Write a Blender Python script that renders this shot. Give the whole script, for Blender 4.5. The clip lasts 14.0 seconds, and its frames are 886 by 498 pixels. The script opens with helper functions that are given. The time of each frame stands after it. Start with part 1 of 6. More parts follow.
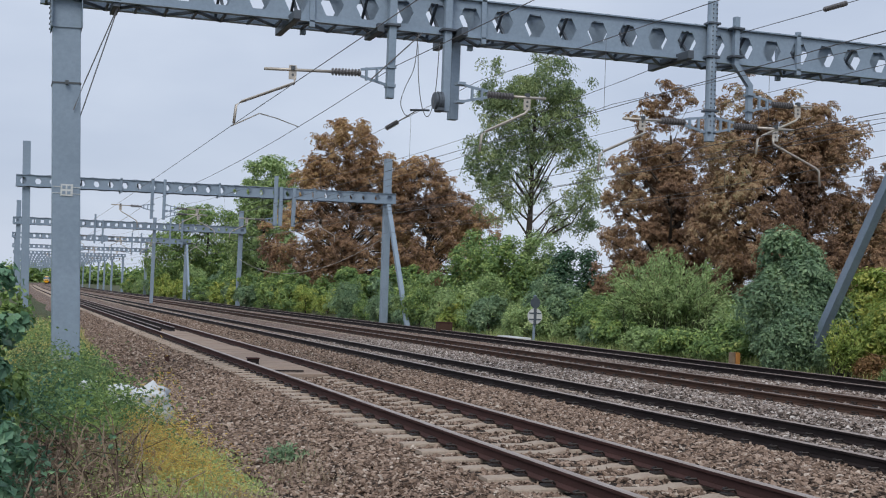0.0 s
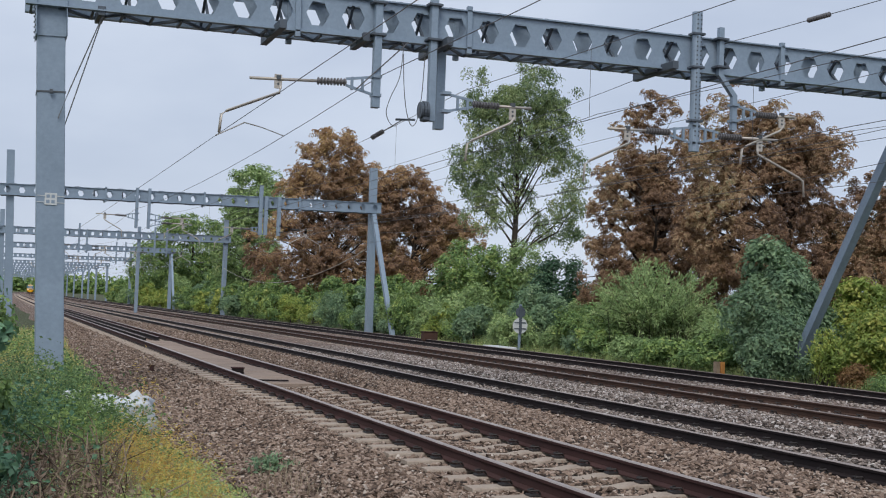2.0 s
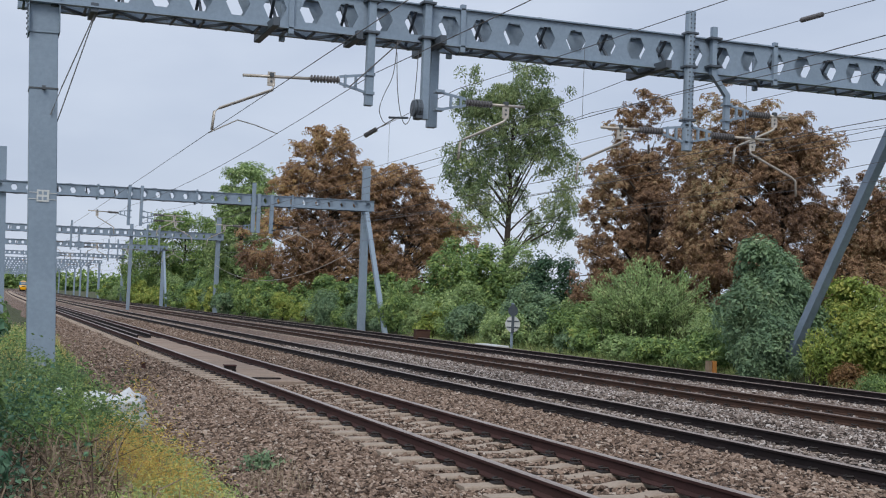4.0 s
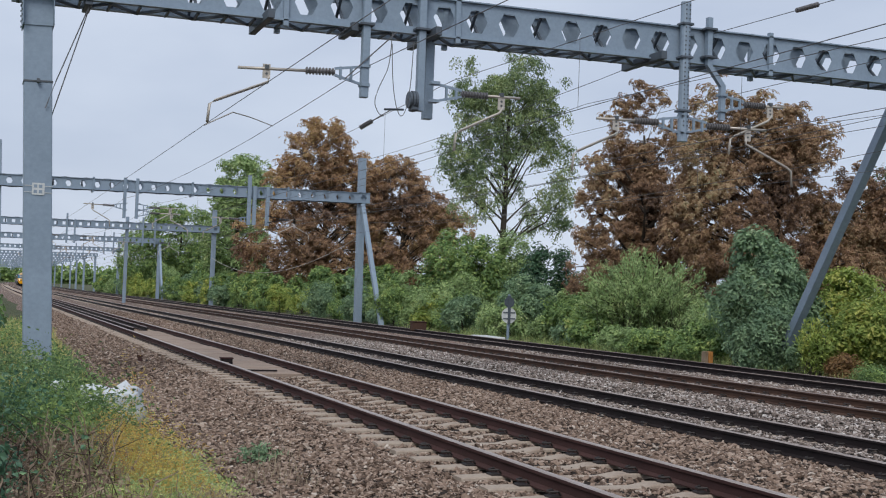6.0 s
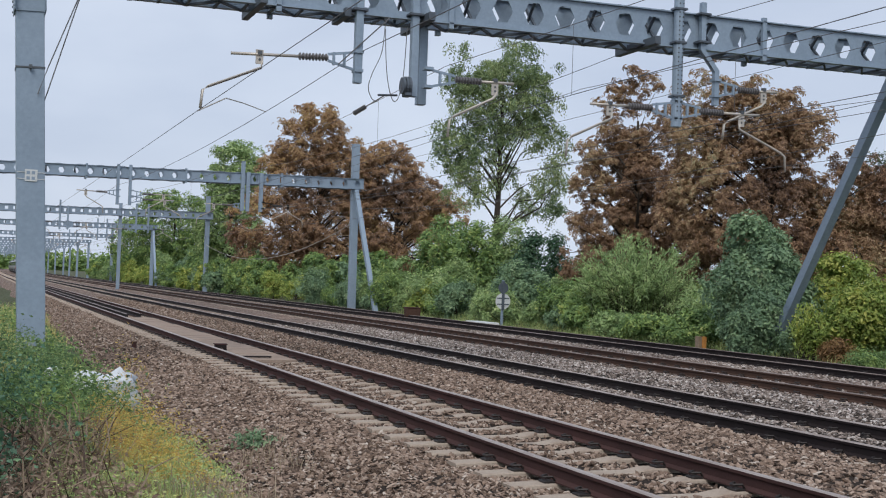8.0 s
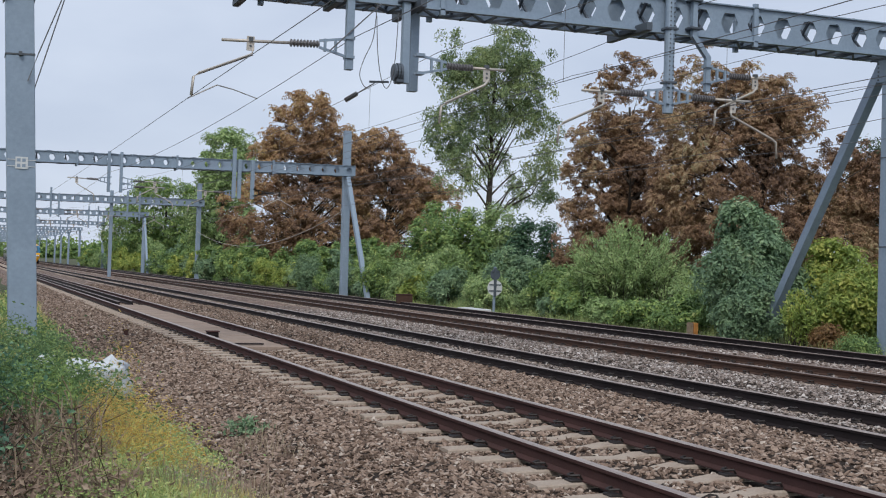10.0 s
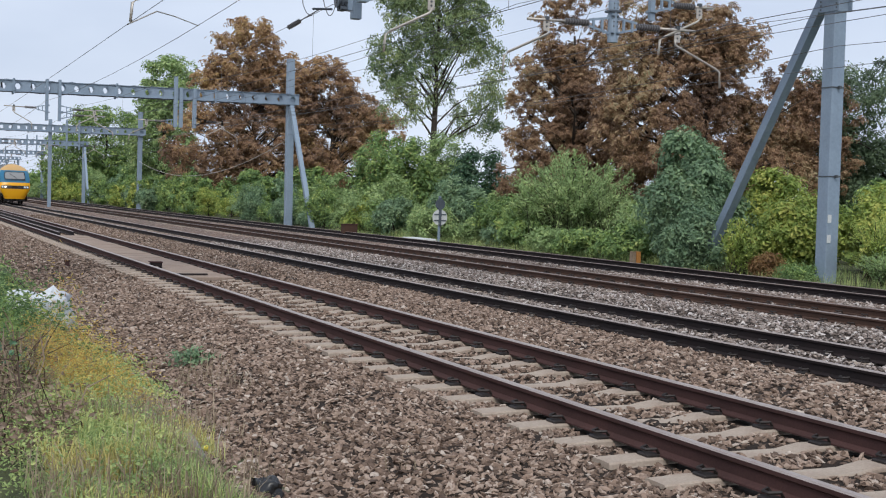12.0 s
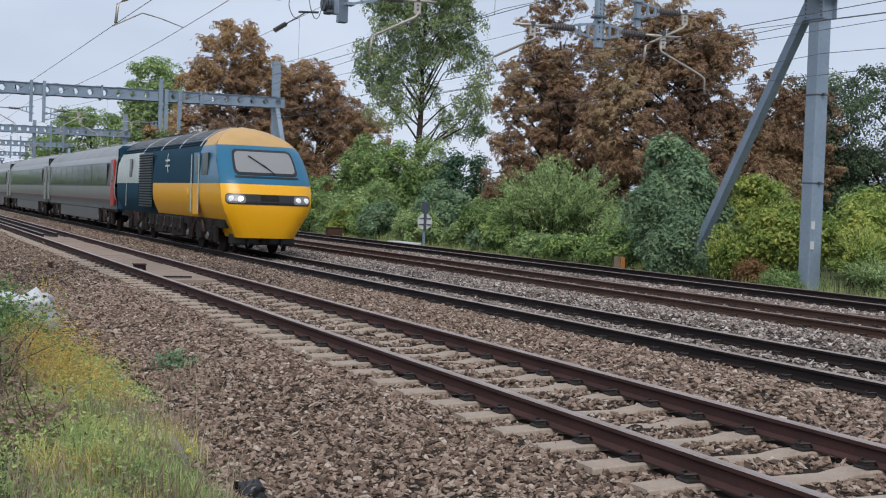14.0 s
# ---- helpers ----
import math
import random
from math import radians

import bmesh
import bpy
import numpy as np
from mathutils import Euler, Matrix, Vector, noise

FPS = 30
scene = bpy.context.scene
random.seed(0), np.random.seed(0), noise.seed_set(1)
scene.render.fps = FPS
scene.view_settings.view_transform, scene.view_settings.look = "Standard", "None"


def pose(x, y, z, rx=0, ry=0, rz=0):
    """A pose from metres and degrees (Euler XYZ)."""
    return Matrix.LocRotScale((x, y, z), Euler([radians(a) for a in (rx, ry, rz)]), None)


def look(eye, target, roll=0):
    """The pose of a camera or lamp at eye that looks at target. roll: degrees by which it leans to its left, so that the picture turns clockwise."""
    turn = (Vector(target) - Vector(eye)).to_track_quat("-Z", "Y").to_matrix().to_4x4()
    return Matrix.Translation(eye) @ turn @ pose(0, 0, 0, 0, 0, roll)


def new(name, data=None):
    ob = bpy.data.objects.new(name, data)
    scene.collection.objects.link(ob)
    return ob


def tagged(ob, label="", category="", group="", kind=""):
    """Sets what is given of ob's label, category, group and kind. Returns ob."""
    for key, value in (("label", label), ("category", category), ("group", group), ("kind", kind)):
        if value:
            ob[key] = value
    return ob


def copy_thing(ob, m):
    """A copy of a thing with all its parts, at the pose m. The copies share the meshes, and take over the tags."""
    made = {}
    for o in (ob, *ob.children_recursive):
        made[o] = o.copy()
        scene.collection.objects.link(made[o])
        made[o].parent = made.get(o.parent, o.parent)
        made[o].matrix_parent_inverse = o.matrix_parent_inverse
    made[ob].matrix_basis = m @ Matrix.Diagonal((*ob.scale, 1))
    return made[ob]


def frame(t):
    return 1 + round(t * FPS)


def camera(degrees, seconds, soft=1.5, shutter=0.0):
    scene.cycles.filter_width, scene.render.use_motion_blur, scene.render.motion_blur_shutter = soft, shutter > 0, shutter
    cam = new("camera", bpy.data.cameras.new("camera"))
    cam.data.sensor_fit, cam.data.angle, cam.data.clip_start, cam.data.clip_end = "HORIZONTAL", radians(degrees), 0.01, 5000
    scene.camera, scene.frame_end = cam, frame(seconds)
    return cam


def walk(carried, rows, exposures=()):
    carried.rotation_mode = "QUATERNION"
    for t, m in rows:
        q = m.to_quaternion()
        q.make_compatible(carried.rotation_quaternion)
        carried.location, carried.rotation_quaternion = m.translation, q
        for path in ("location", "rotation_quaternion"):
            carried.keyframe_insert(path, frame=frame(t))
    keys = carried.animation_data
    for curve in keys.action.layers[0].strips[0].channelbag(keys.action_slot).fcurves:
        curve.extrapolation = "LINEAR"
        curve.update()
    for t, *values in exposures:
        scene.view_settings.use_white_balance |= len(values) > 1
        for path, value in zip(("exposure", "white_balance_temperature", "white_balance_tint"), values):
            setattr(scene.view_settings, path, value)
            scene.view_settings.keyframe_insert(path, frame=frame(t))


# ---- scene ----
# The camera: held in the hand beside the line, 1.56 m above the near rails.
cam = camera(39.8, 14.0, soft=1.1)
EYE = (0.0, 0.0, 1.56)
TURNS = [  # seconds, yaw, pitch, roll
    (0.0, -19.629, 2.151, -2.134),
    (0.5, -19.739, 2.282, -2.105),
    (1.0, -19.94, 2.442, -2.11),
    (1.5, -20.13, 2.574, -2.175),
    (2.0, -20.315, 2.618, -2.151),
    (2.5, -20.459, 2.623, -2.163),
    (3.0, -20.554, 2.637, -2.231),
    (5.5, -20.816, 2.27, -2.289),
    (6.0, -20.838, 2.168, -2.106),
    (6.5, -20.864, 2.081, -2.008),
    (7.0, -20.903, 1.975, -2.009),
    (7.5, -20.982, 1.768, -1.989),
    (8.0, -21.121, 1.515, -1.985),
    (10.5, -21.798, 0.599, -1.724),
    (11.0, -22.392, -0.057, -1.621),
    (11.5, -23.314, -1.432, -1.666),
    (12.0, -24.072, -2.302, -1.783),
    (12.5, -24.596, -2.65, -2.017),
    (13.0, -24.92, -2.706, -2.136),
    (13.5, -24.89, -2.541, -2.199),
    (14.0, -24.771, -2.087, -2.17),
]
walk(cam, [(t, pose(*EYE, 90 + pitch, roll, yaw)) for t, yaw, pitch, roll in TURNS], [(0, -0.05), (6, -0.05), (8, 0.02), (10.5, 0.04), (11.2, 0.13), (12, 0.18), (13.4, 0.16), (14, 0.03)])

# Overcast daylight: a pale clouded sky and a wide, weak sun.
world = bpy.data.worlds.new("overcast_sky")
scene.world = world
world.use_nodes = True
wn, wl = world.node_tree.nodes, world.node_tree.links
bg = wn["Background"]
sky = wn.new("ShaderNodeTexSky")
sky.sky_type, sky.sun_disc = "NISHITA", False
sky.sun_elevation, sky.sun_rotation = radians(48), radians(215)
sky.air_density, sky.dust_density, sky.ozone_density = 1.0, 2.0, 1.0
direction = wn.new("ShaderNodeTexCoord")
stretch = wn.new("ShaderNodeMapping")
stretch.inputs["Scale"].default_value = (1.0, 1.0, 2.6)
cloud = wn.new("ShaderNodeTexNoise")
cloud.inputs["Scale"].default_value, cloud.inputs["Detail"].default_value = 2.6, 5.0
tone = wn.new("ShaderNodeValToRGB")
tone.color_ramp.elements[0].position, tone.color_ramp.elements[0].color = 0.32, (3.85, 4.42, 5.55, 1)
tone.color_ramp.elements[1].position, tone.color_ramp.elements[1].color = 0.68, (5.2, 5.75, 6.75, 1)
blend = wn.new("ShaderNodeMix")
blend.data_type = "RGBA"
blend.inputs[0].default_value = 0.92
wl.new(direction.outputs["Generated"], stretch.inputs["Vector"])
wl.new(stretch.outputs["Vector"], cloud.inputs["Vector"])
wl.new(cloud.outputs["Fac"], tone.inputs["Fac"])
wl.new(sky.outputs["Color"], blend.inputs[6])
wl.new(tone.outputs["Color"], blend.inputs[7])
wl.new(blend.outputs[2], bg.inputs["Color"])
bg.inputs["Strength"].default_value = 0.136
sun = new("sun", bpy.data.lights.new("sun", "SUN"))
sun.data.energy, sun.data.angle, sun.data.color = 1.95, radians(30), (1.0, 0.97, 0.92)
sun.matrix_world = look((-20, -30, 50), (6, 12, 0))

# ---------------------------------------------------------------- materials
def material(name, build, rough=0.8, metal=0.0):
    """A procedural material; build(nodes, links, principled) wires it."""
    m = bpy.data.materials.new(name)
    m.use_nodes = True
    n, l = m.node_tree.nodes, m.node_tree.links
    b = n["Principled BSDF"]
    b.inputs["Roughness"].default_value, b.inputs["Metallic"].default_value = rough, metal
    build(n, l, b)
    return m


def ramp(n, stops):
    r = n.new("ShaderNodeValToRGB")
    e = r.color_ramp.elements
    while len(e) < len(stops):
        e.new(0.5)
    for k, (at, rgb) in enumerate(stops):
        e[k].position, e[k].color = at, (*rgb, 1)
    return r


def noise_tex(n, l, scale, detail=4.0, rough=0.6, space="Object", stretch=(1, 1, 1)):
    tc = n.new("ShaderNodeTexCoord")
    mp = n.new("ShaderNodeMapping")
    mp.inputs["Scale"].default_value = stretch
    t = n.new("ShaderNodeTexNoise")
    t.inputs["Scale"].default_value, t.inputs["Detail"].default_value, t.inputs["Roughness"].default_value = scale, detail, rough
    l.new(tc.outputs[space], mp.inputs["Vector"])
    l.new(mp.outputs["Vector"], t.inputs["Vector"])
    return t


def mixed(n, l, a, b, fac, mode="MIX"):
    """A colour mix; a, b, fac: sockets or values."""
    x = n.new("ShaderNodeMix")
    x.data_type, x.blend_type = "RGBA", mode
    for socket, v in ((x.inputs[6], a), (x.inputs[7], b), (x.inputs[0], fac)):
        if isinstance(v, bpy.types.NodeSocket):
            l.new(v, socket)
        elif isinstance(v, tuple):
            socket.default_value = (*v, 1)
        else:
            socket.default_value = v
    return x.outputs[2]


def bump(n, l, b, height, strength, distance):
    u = n.new("ShaderNodeBump")
    u.inputs["Strength"].default_value, u.inputs["Distance"].default_value = strength, distance
    l.new(height, u.inputs["Height"])
    l.new(u.outputs["Normal"], b.inputs["Normal"])


def worn(name, rgb, dark, scale=3.0, fine=40.0, rough=0.7, metal=0.0, amount=0.6, bumpy=0.15, grain=0.15):
    """Paint or metal with broad stains and a fine grain."""
    def build(n, l, b):
        big = noise_tex(n, l, scale, 5)
        small = noise_tex(n, l, fine, 3)
        r1 = ramp(n, [(0.35, (0, 0, 0)), (0.72, (1, 1, 1))])
        l.new(big.outputs["Fac"], r1.inputs["Fac"])
        k = n.new("ShaderNodeMath")
        k.operation = "MULTIPLY"
        k.inputs[1].default_value = amount
        l.new(r1.outputs["Color"], k.inputs[0])
        c = mixed(n, l, rgb, dark, k.outputs[0])
        r2 = ramp(n, [(0.3, (1 - grain,) * 3), (0.7, (1 + grain * 0.6,) * 3)])
        l.new(small.outputs["Fac"], r2.inputs["Fac"])
        l.new(mixed(n, l, c, r2.outputs["Color"], 1.0, "MULTIPLY"), b.inputs["Base Color"])
        bump(n, l, b, small.outputs["Fac"], bumpy, 0.01)
        if rough > 0.7:
            b.inputs["Specular IOR Level"].default_value = 0.15
    return material(name, build, rough, metal)


def islands(name, stops, rough=0.7, grain=60.0, gloss=0.15):
    """One tint for each loose piece of a mesh, with a grain on it."""
    def build(n, l, b):
        g = n.new("ShaderNodeNewGeometry")
        r = ramp(n, stops)
        l.new(g.outputs["Random Per Island"], r.inputs["Fac"])
        t = noise_tex(n, l, grain, 3)
        r2 = ramp(n, [(0.3, (0.72, 0.72, 0.72)), (0.7, (1.15, 1.15, 1.15))])
        l.new(t.outputs["Fac"], r2.inputs["Fac"])
        l.new(mixed(n, l, r.outputs["Color"], r2.outputs["Color"], 1.0, "MULTIPLY"), b.inputs["Base Color"])
        b.inputs["Specular IOR Level"].default_value = gloss
    return material(name, build, rough)


def leafy(name, stops, clump=0.35, rough=0.55, thin=0.3):
    """Leaves: a tint for each leaf, broad patches over the crown, and light passing through."""
    def build(n, l, b):
        g = n.new("ShaderNodeNewGeometry")
        r = ramp(n, stops)
        t = noise_tex(n, l, clump, 2)
        a = n.new("ShaderNodeMath")
        a.operation = "MULTIPLY_ADD"
        a.inputs[1].default_value = 0.42
        l.new(g.outputs["Random Per Island"], a.inputs[0])
        s = n.new("ShaderNodeMath")
        s.operation = "MULTIPLY_ADD"
        s.inputs[1].default_value, s.inputs[2].default_value = 1.5, -0.47
        l.new(t.outputs["Fac"], s.inputs[0])
        l.new(s.outputs[0], a.inputs[2])
        l.new(a.outputs[0], r.inputs["Fac"])
        l.new(r.outputs["Color"], b.inputs["Base Color"])
        b.inputs["Specular IOR Level"].default_value = 0.3
        tr = n.new("ShaderNodeBsdfTranslucent")
        l.new(r.outputs["Color"], tr.inputs["Color"])
        mx = n.new("ShaderNodeMixShader")
        mx.inputs[0].default_value = thin
        l.new(b.outputs[0], mx.inputs[1])
        l.new(tr.outputs[0], mx.inputs[2])
        l.new(mx.outputs[0], n["Material Output"].inputs["Surface"])
    return material(name, build, rough)


def plain(name, rgb, rough=0.5, metal=0.0, glow=0.0):
    def build(n, l, b):
        b.inputs["Base Color"].default_value = (*rgb, 1)
        t = noise_tex(n, l, 9.0, 4)
        r = ramp(n, [(0.3, (max(rough - 0.12, 0.02),) * 3), (0.7, (min(rough + 0.12, 1),) * 3)])
        l.new(t.outputs["Fac"], r.inputs["Fac"])
        l.new(r.outputs["Color"], b.inputs["Roughness"])
        if glow:
            b.inputs["Emission Color"].default_value = (*rgb, 1)
            b.inputs["Emission Strength"].default_value = glow
    return material(name, build, rough, metal)


def ground_build(n, l, b):
    big, mid, fine = noise_tex(n, l, 0.25, 4), noise_tex(n, l, 2.2, 5), noise_tex(n, l, 30, 4)
    r = ramp(n, [(0.3, (0.05, 0.04, 0.025)), (0.5, (0.075, 0.075, 0.03)), (0.72, (0.13, 0.115, 0.05))])
    l.new(mid.outputs["Fac"], r.inputs["Fac"])
    r2 = ramp(n, [(0.35, (0.6, 0.6, 0.6)), (0.7, (1.25, 1.2, 1.1))])
    l.new(fine.outputs["Fac"], r2.inputs["Fac"])
    c = mixed(n, l, r.outputs["Color"], (0.06, 0.085, 0.03), big.outputs["Fac"])
    l.new(mixed(n, l, c, r2.outputs["Color"], 1.0, "MULTIPLY"), b.inputs["Base Color"])
    bump(n, l, b, fine.outputs["Fac"], 0.6, 0.05)


def ballast_build(n, l, b):
    tc = n.new("ShaderNodeTexCoord")
    v = n.new("ShaderNodeTexVoronoi")
    v.inputs["Scale"].default_value = 17.0
    l.new(tc.outputs["Object"], v.inputs["Vector"])
    sep = n.new("ShaderNodeSeparateColor")
    l.new(v.outputs["Color"], sep.inputs[0])
    r = ramp(n, [(0.0, (0.06, 0.042, 0.033)), (0.35, (0.17, 0.115, 0.088)), (0.65, (0.27, 0.19, 0.15)), (0.85, (0.34, 0.26, 0.21)), (1.0, (0.46, 0.4, 0.35))])
    l.new(sep.outputs[0], r.inputs["Fac"])
    # Cells darken towards their rims: shade between stones, put into the colour.
    edge = ramp(n, [(0.0, (1, 1, 1)), (0.55, (0.75, 0.75, 0.75)), (0.85, (0.25, 0.22, 0.2))])
    l.new(v.outputs["Distance"], edge.inputs["Fac"])
    c = mixed(n, l, r.outputs["Color"], edge.outputs["Color"], 0.8, "MULTIPLY")
    big = noise_tex(n, l, 0.5, 4)
    r3 = ramp(n, [(0.35, (0.85, 0.85, 0.85)), (0.68, (1.15, 1.02, 0.92))])
    l.new(big.outputs["Fac"], r3.inputs["Fac"])
    l.new(mixed(n, l, c, r3.outputs["Color"], 1.0, "MULTIPLY"), b.inputs["Base Color"])
    inv = n.new("ShaderNodeMath")
    inv.operation = "SUBTRACT"
    inv.inputs[0].default_value = 1.0
    l.new(v.outputs["Distance"], inv.inputs[1])
    bump(n, l, b, inv.outputs[0], 0.9, 0.04)


GROUND = material("earth_and_turf", ground_build, 0.95)
BALLAST = material("ballast_bed", ballast_build, 0.9)
# Near-black bed under the loose stones: the shade in their gaps, as colour.
BED_SHADE = worn("shaded_ballast_gaps", (0.037, 0.027, 0.021), (0.022, 0.016, 0.013), 6, 45, 0.95, 0, 0.7, 0.6, 0.5)
STONE = islands("ballast_stone", [(0.0, (0.085, 0.06, 0.047)), (0.25, (0.16, 0.112, 0.086)), (0.5, (0.25, 0.178, 0.136)), (0.75, (0.325, 0.24, 0.188)), (0.93, (0.385, 0.302, 0.245)), (1.0, (0.5, 0.43, 0.37))], 0.85, 35)
STONE_GREY = islands("grey_ballast_stone", [(0.0, (0.107, 0.087, 0.076)), (0.35, (0.235, 0.189, 0.163)), (0.7, (0.363, 0.304, 0.271)), (1.0, (0.598, 0.553, 0.521))], 0.85, 35)
RUST = worn("rusty_rail_steel", (0.074, 0.038, 0.035), (0.040, 0.023, 0.022), 1.5, 60, 0.85, 0.0, 0.7)
RUST_DARK = worn("dark_rail_steel", (0.026, 0.019, 0.019), (0.013, 0.011, 0.012), 1.5, 60, 0.75, 0.0, 0.7)
RUST_BROWN = worn("brown_rail_steel", (0.083, 0.048, 0.036), (0.045, 0.029, 0.023), 1.5, 60, 0.85, 0.0, 0.7)
HEAD = worn("worn_rail_head", (0.4, 0.34, 0.31), (0.26, 0.2, 0.18), 2, 80, 0.45, 0.3, 0.6)
HEAD_DULL = worn("dull_rail_head", (0.26, 0.2, 0.175), (0.16, 0.12, 0.105), 2, 80, 0.5, 0.3, 0.6)
SLEEPER = worn("weathered_concrete_sleeper", (0.407, 0.340, 0.278), (0.281, 0.215, 0.170), 3.0, 50, 0.9, 0, 0.7, 0.3)
CLIP = worn("dark_clip_iron", (0.03, 0.024, 0.022), (0.015, 0.012, 0.012), 8, 80, 0.6, 0.3)
GALV = worn("galvanised_steel", (0.261, 0.331, 0.412), (0.207, 0.269, 0.340), 0.9, 14, 0.5, 0.2, 0.8, 0.02, 0.09)
# Weathered, and much darker than GALV: shade under the boom is in this colour.
GALV_DARK = worn("weathered_shaded_steel", (0.1, 0.12, 0.145), (0.07, 0.085, 0.105), 1.2, 18, 0.55, 0.3, 0.8, 0.02, 0.05)
ALU = worn("dull_aluminium_tube", (0.5, 0.46, 0.41), (0.4, 0.36, 0.32), 4, 40, 0.45, 0.3, 0.5, 0.03)
INSUL = worn("grey_brown_insulator", (0.12, 0.115, 0.12), (0.08, 0.075, 0.08), 6, 50, 0.35, 0.0, 0.5, 0.03)
WIRE = plain("overhead_wire_copper", (0.13, 0.13, 0.135), 0.5, 0.4)
BOLT = plain("bolt_steel", (0.1, 0.11, 0.12), 0.5, 0.5)
SIGNW = worn("sign_white", (0.6, 0.62, 0.62), (0.45, 0.47, 0.47), 6, 50, 0.6, 0, 0.5, 0.02)
CONC = worn("grey_concrete", (0.3, 0.285, 0.26), (0.2, 0.185, 0.165), 2.5, 30, 0.9, 0, 0.7, 0.3)


# ---------------------------------------------------------------- mesh helpers
def thing(name, x=0.0, y=0.0, z=0.0, label="", category="", group="", kind=""):
    e = new(name)
    e.location = (x, y, z)
    return tagged(e, label, category, group, kind)


def mesh_of(name, verts, faces, mats, index=None, smooth=False):
    me = bpy.data.meshes.new(name)
    me.from_pydata([tuple(v) for v in verts] if not isinstance(verts, np.ndarray) else verts.tolist(), [], faces.tolist() if isinstance(faces, np.ndarray) else faces)
    for m in mats:
        me.materials.append(m)
    if index is not None:
        me.polygons.foreach_set("material_index", np.asarray(index, dtype=np.int32))
    if smooth:
        me.polygons.foreach_set("use_smooth", np.ones(len(me.polygons), dtype=bool))
    me.update()
    return me


def part(name, bm, mat, parent, label="", smooth=False):
    """Links a bmesh (or a ready mesh) as one mesh object under a thing or part."""
    if isinstance(bm, bmesh.types.BMesh):
        me = bpy.data.meshes.new(name)
        bmesh.ops.recalc_face_normals(bm, faces=bm.faces[:])
        bm.to_mesh(me)
        bm.free()
        me.materials.append(mat)
        if smooth:
            me.polygons.foreach_set("use_smooth", np.ones(len(me.polygons), dtype=bool))
    else:
        me = bm
    ob = new(name, me)
    ob.parent = parent
    if label:
        ob["label"] = label
    return ob


def add_box(bm, x0, x1, y0, y1, z0, z1, bevel=0.0, m=None):
    vs = bmesh.ops.create_cube(bm, size=1)["verts"]
    for v in vs:
        v.co = Vector(((x0 + x1) / 2 + v.co.x * (x1 - x0), (y0 + y1) / 2 + v.co.y * (y1 - y0), (z0 + z1) / 2 + v.co.z * (z1 - z0)))
    if bevel:
        es = list({e for v in vs for e in v.link_edges})
        out = bmesh.ops.bevel(bm, geom=es, offset=bevel, segments=1, affect="EDGES")
        vs = list({v for f in out["faces"] for v in f.verts} | {v for v in vs if v.is_valid})
    if m is not None:
        bmesh.ops.transform(bm, matrix=m, verts=vs)
    return bm


def box_bm(*a, **k):
    return add_box(bmesh.new(), *a, **k)


def add_tube(bm, pts, r, sides=8, caps=True):
    """A tube along points; r: a radius, or one for each point."""
    pts = [Vector(p) for p in pts]
    rs = [float(a) for a in r] if isinstance(r, (list, tuple)) else [float(r)] * len(pts)
    rings = []
    for i, p in enumerate(pts):
        d = (pts[min(i + 1, len(pts) - 1)] - pts[max(i - 1, 0)]).normalized()
        a = d.orthogonal().normalized() if abs(d.z) > 0.95 else d.cross(Vector((0, 0, 1))).normalized()
        b = d.cross(a)
        rings.append([bm.verts.new(p + rs[i] * (math.cos(t) * a + math.sin(t) * b)) for t in (2 * math.pi * k / sides for k in range(sides))])
    for q, w in zip(rings, rings[1:]):
        for k in range(sides):
            bm.faces.new((q[k], q[(k + 1) % sides], w[(k + 1) % sides], w[k]))
    if caps:
        bm.faces.new(rings[0][::-1])
        bm.faces.new(rings[-1])
    return bm


def tube_bm(pts, r, sides=8):
    return add_tube(bmesh.new(), pts, r, sides)


def bar_m(p, q):
    """A pose that lays the z axis from p to q."""
    p, q = Vector(p), Vector(q)
    return Matrix.Translation(p) @ (q - p).to_track_quat("Z", "Y").to_matrix().to_4x4()


def add_bar(bm, p, q, w, d):
    n = (Vector(q) - Vector(p)).length
    return add_box(bm, -w / 2, w / 2, -d / 2, d / 2, 0, n, m=bar_m(p, q))


# ---------------------------------------------------------------- the lie of the line
TRACKS = [(5.644, 0.0), (10.336, -0.126), (15.202, -0.14), (18.576, -0.068)]  # centre, rail level
GAUGE = 1.505


def bend(y):
    """The line is straight past the camera and bears slightly away to the right far ahead."""
    return (y - 100) ** 2 / 35200 if y > 100 else 0.0


def smooth01(a, b, x):
    t = min(max((x - a) / (b - a), 0), 1)
    return t * t * (3 - 2 * t)


def lie(x, y):
    """Height of the ground under everything: the trackbed cut and the verges."""
    x = x - bend(y)
    edge = 2.15 + 0.35 * math.sin(y * 0.21) + 0.02 * min(y, 40)
    left = (1 - smooth01(edge - 1.6, edge, x)) * 0.42
    right = smooth01(19.9, 22.5, x) * 0.3
    roll = 0.05 * noise.noise((x * 0.7, y * 0.7, 0)) + 0.03 * noise.noise((x * 2.3, y * 2.3, 4))
    return -0.4 + left + right + roll


def steps(a, b, d, grow=1.0):
    out = [a]
    while out[-1] < b:
        out.append(out[-1] + d)
        d *= grow
    return out


def grid_mesh(name, xs, ys, h, mat, smooth=True):
    nx, ny = len(xs), len(ys)
    v = [(x + bend(y), y, h(x + bend(y), y)) for y in ys for x in xs]
    f = [(j * nx + i, j * nx + i + 1, (j + 1) * nx + i + 1, (j + 1) * nx + i) for j in range(ny - 1) for i in range(nx - 1)]
    return mesh_of(name, v, f, [mat], smooth=smooth)


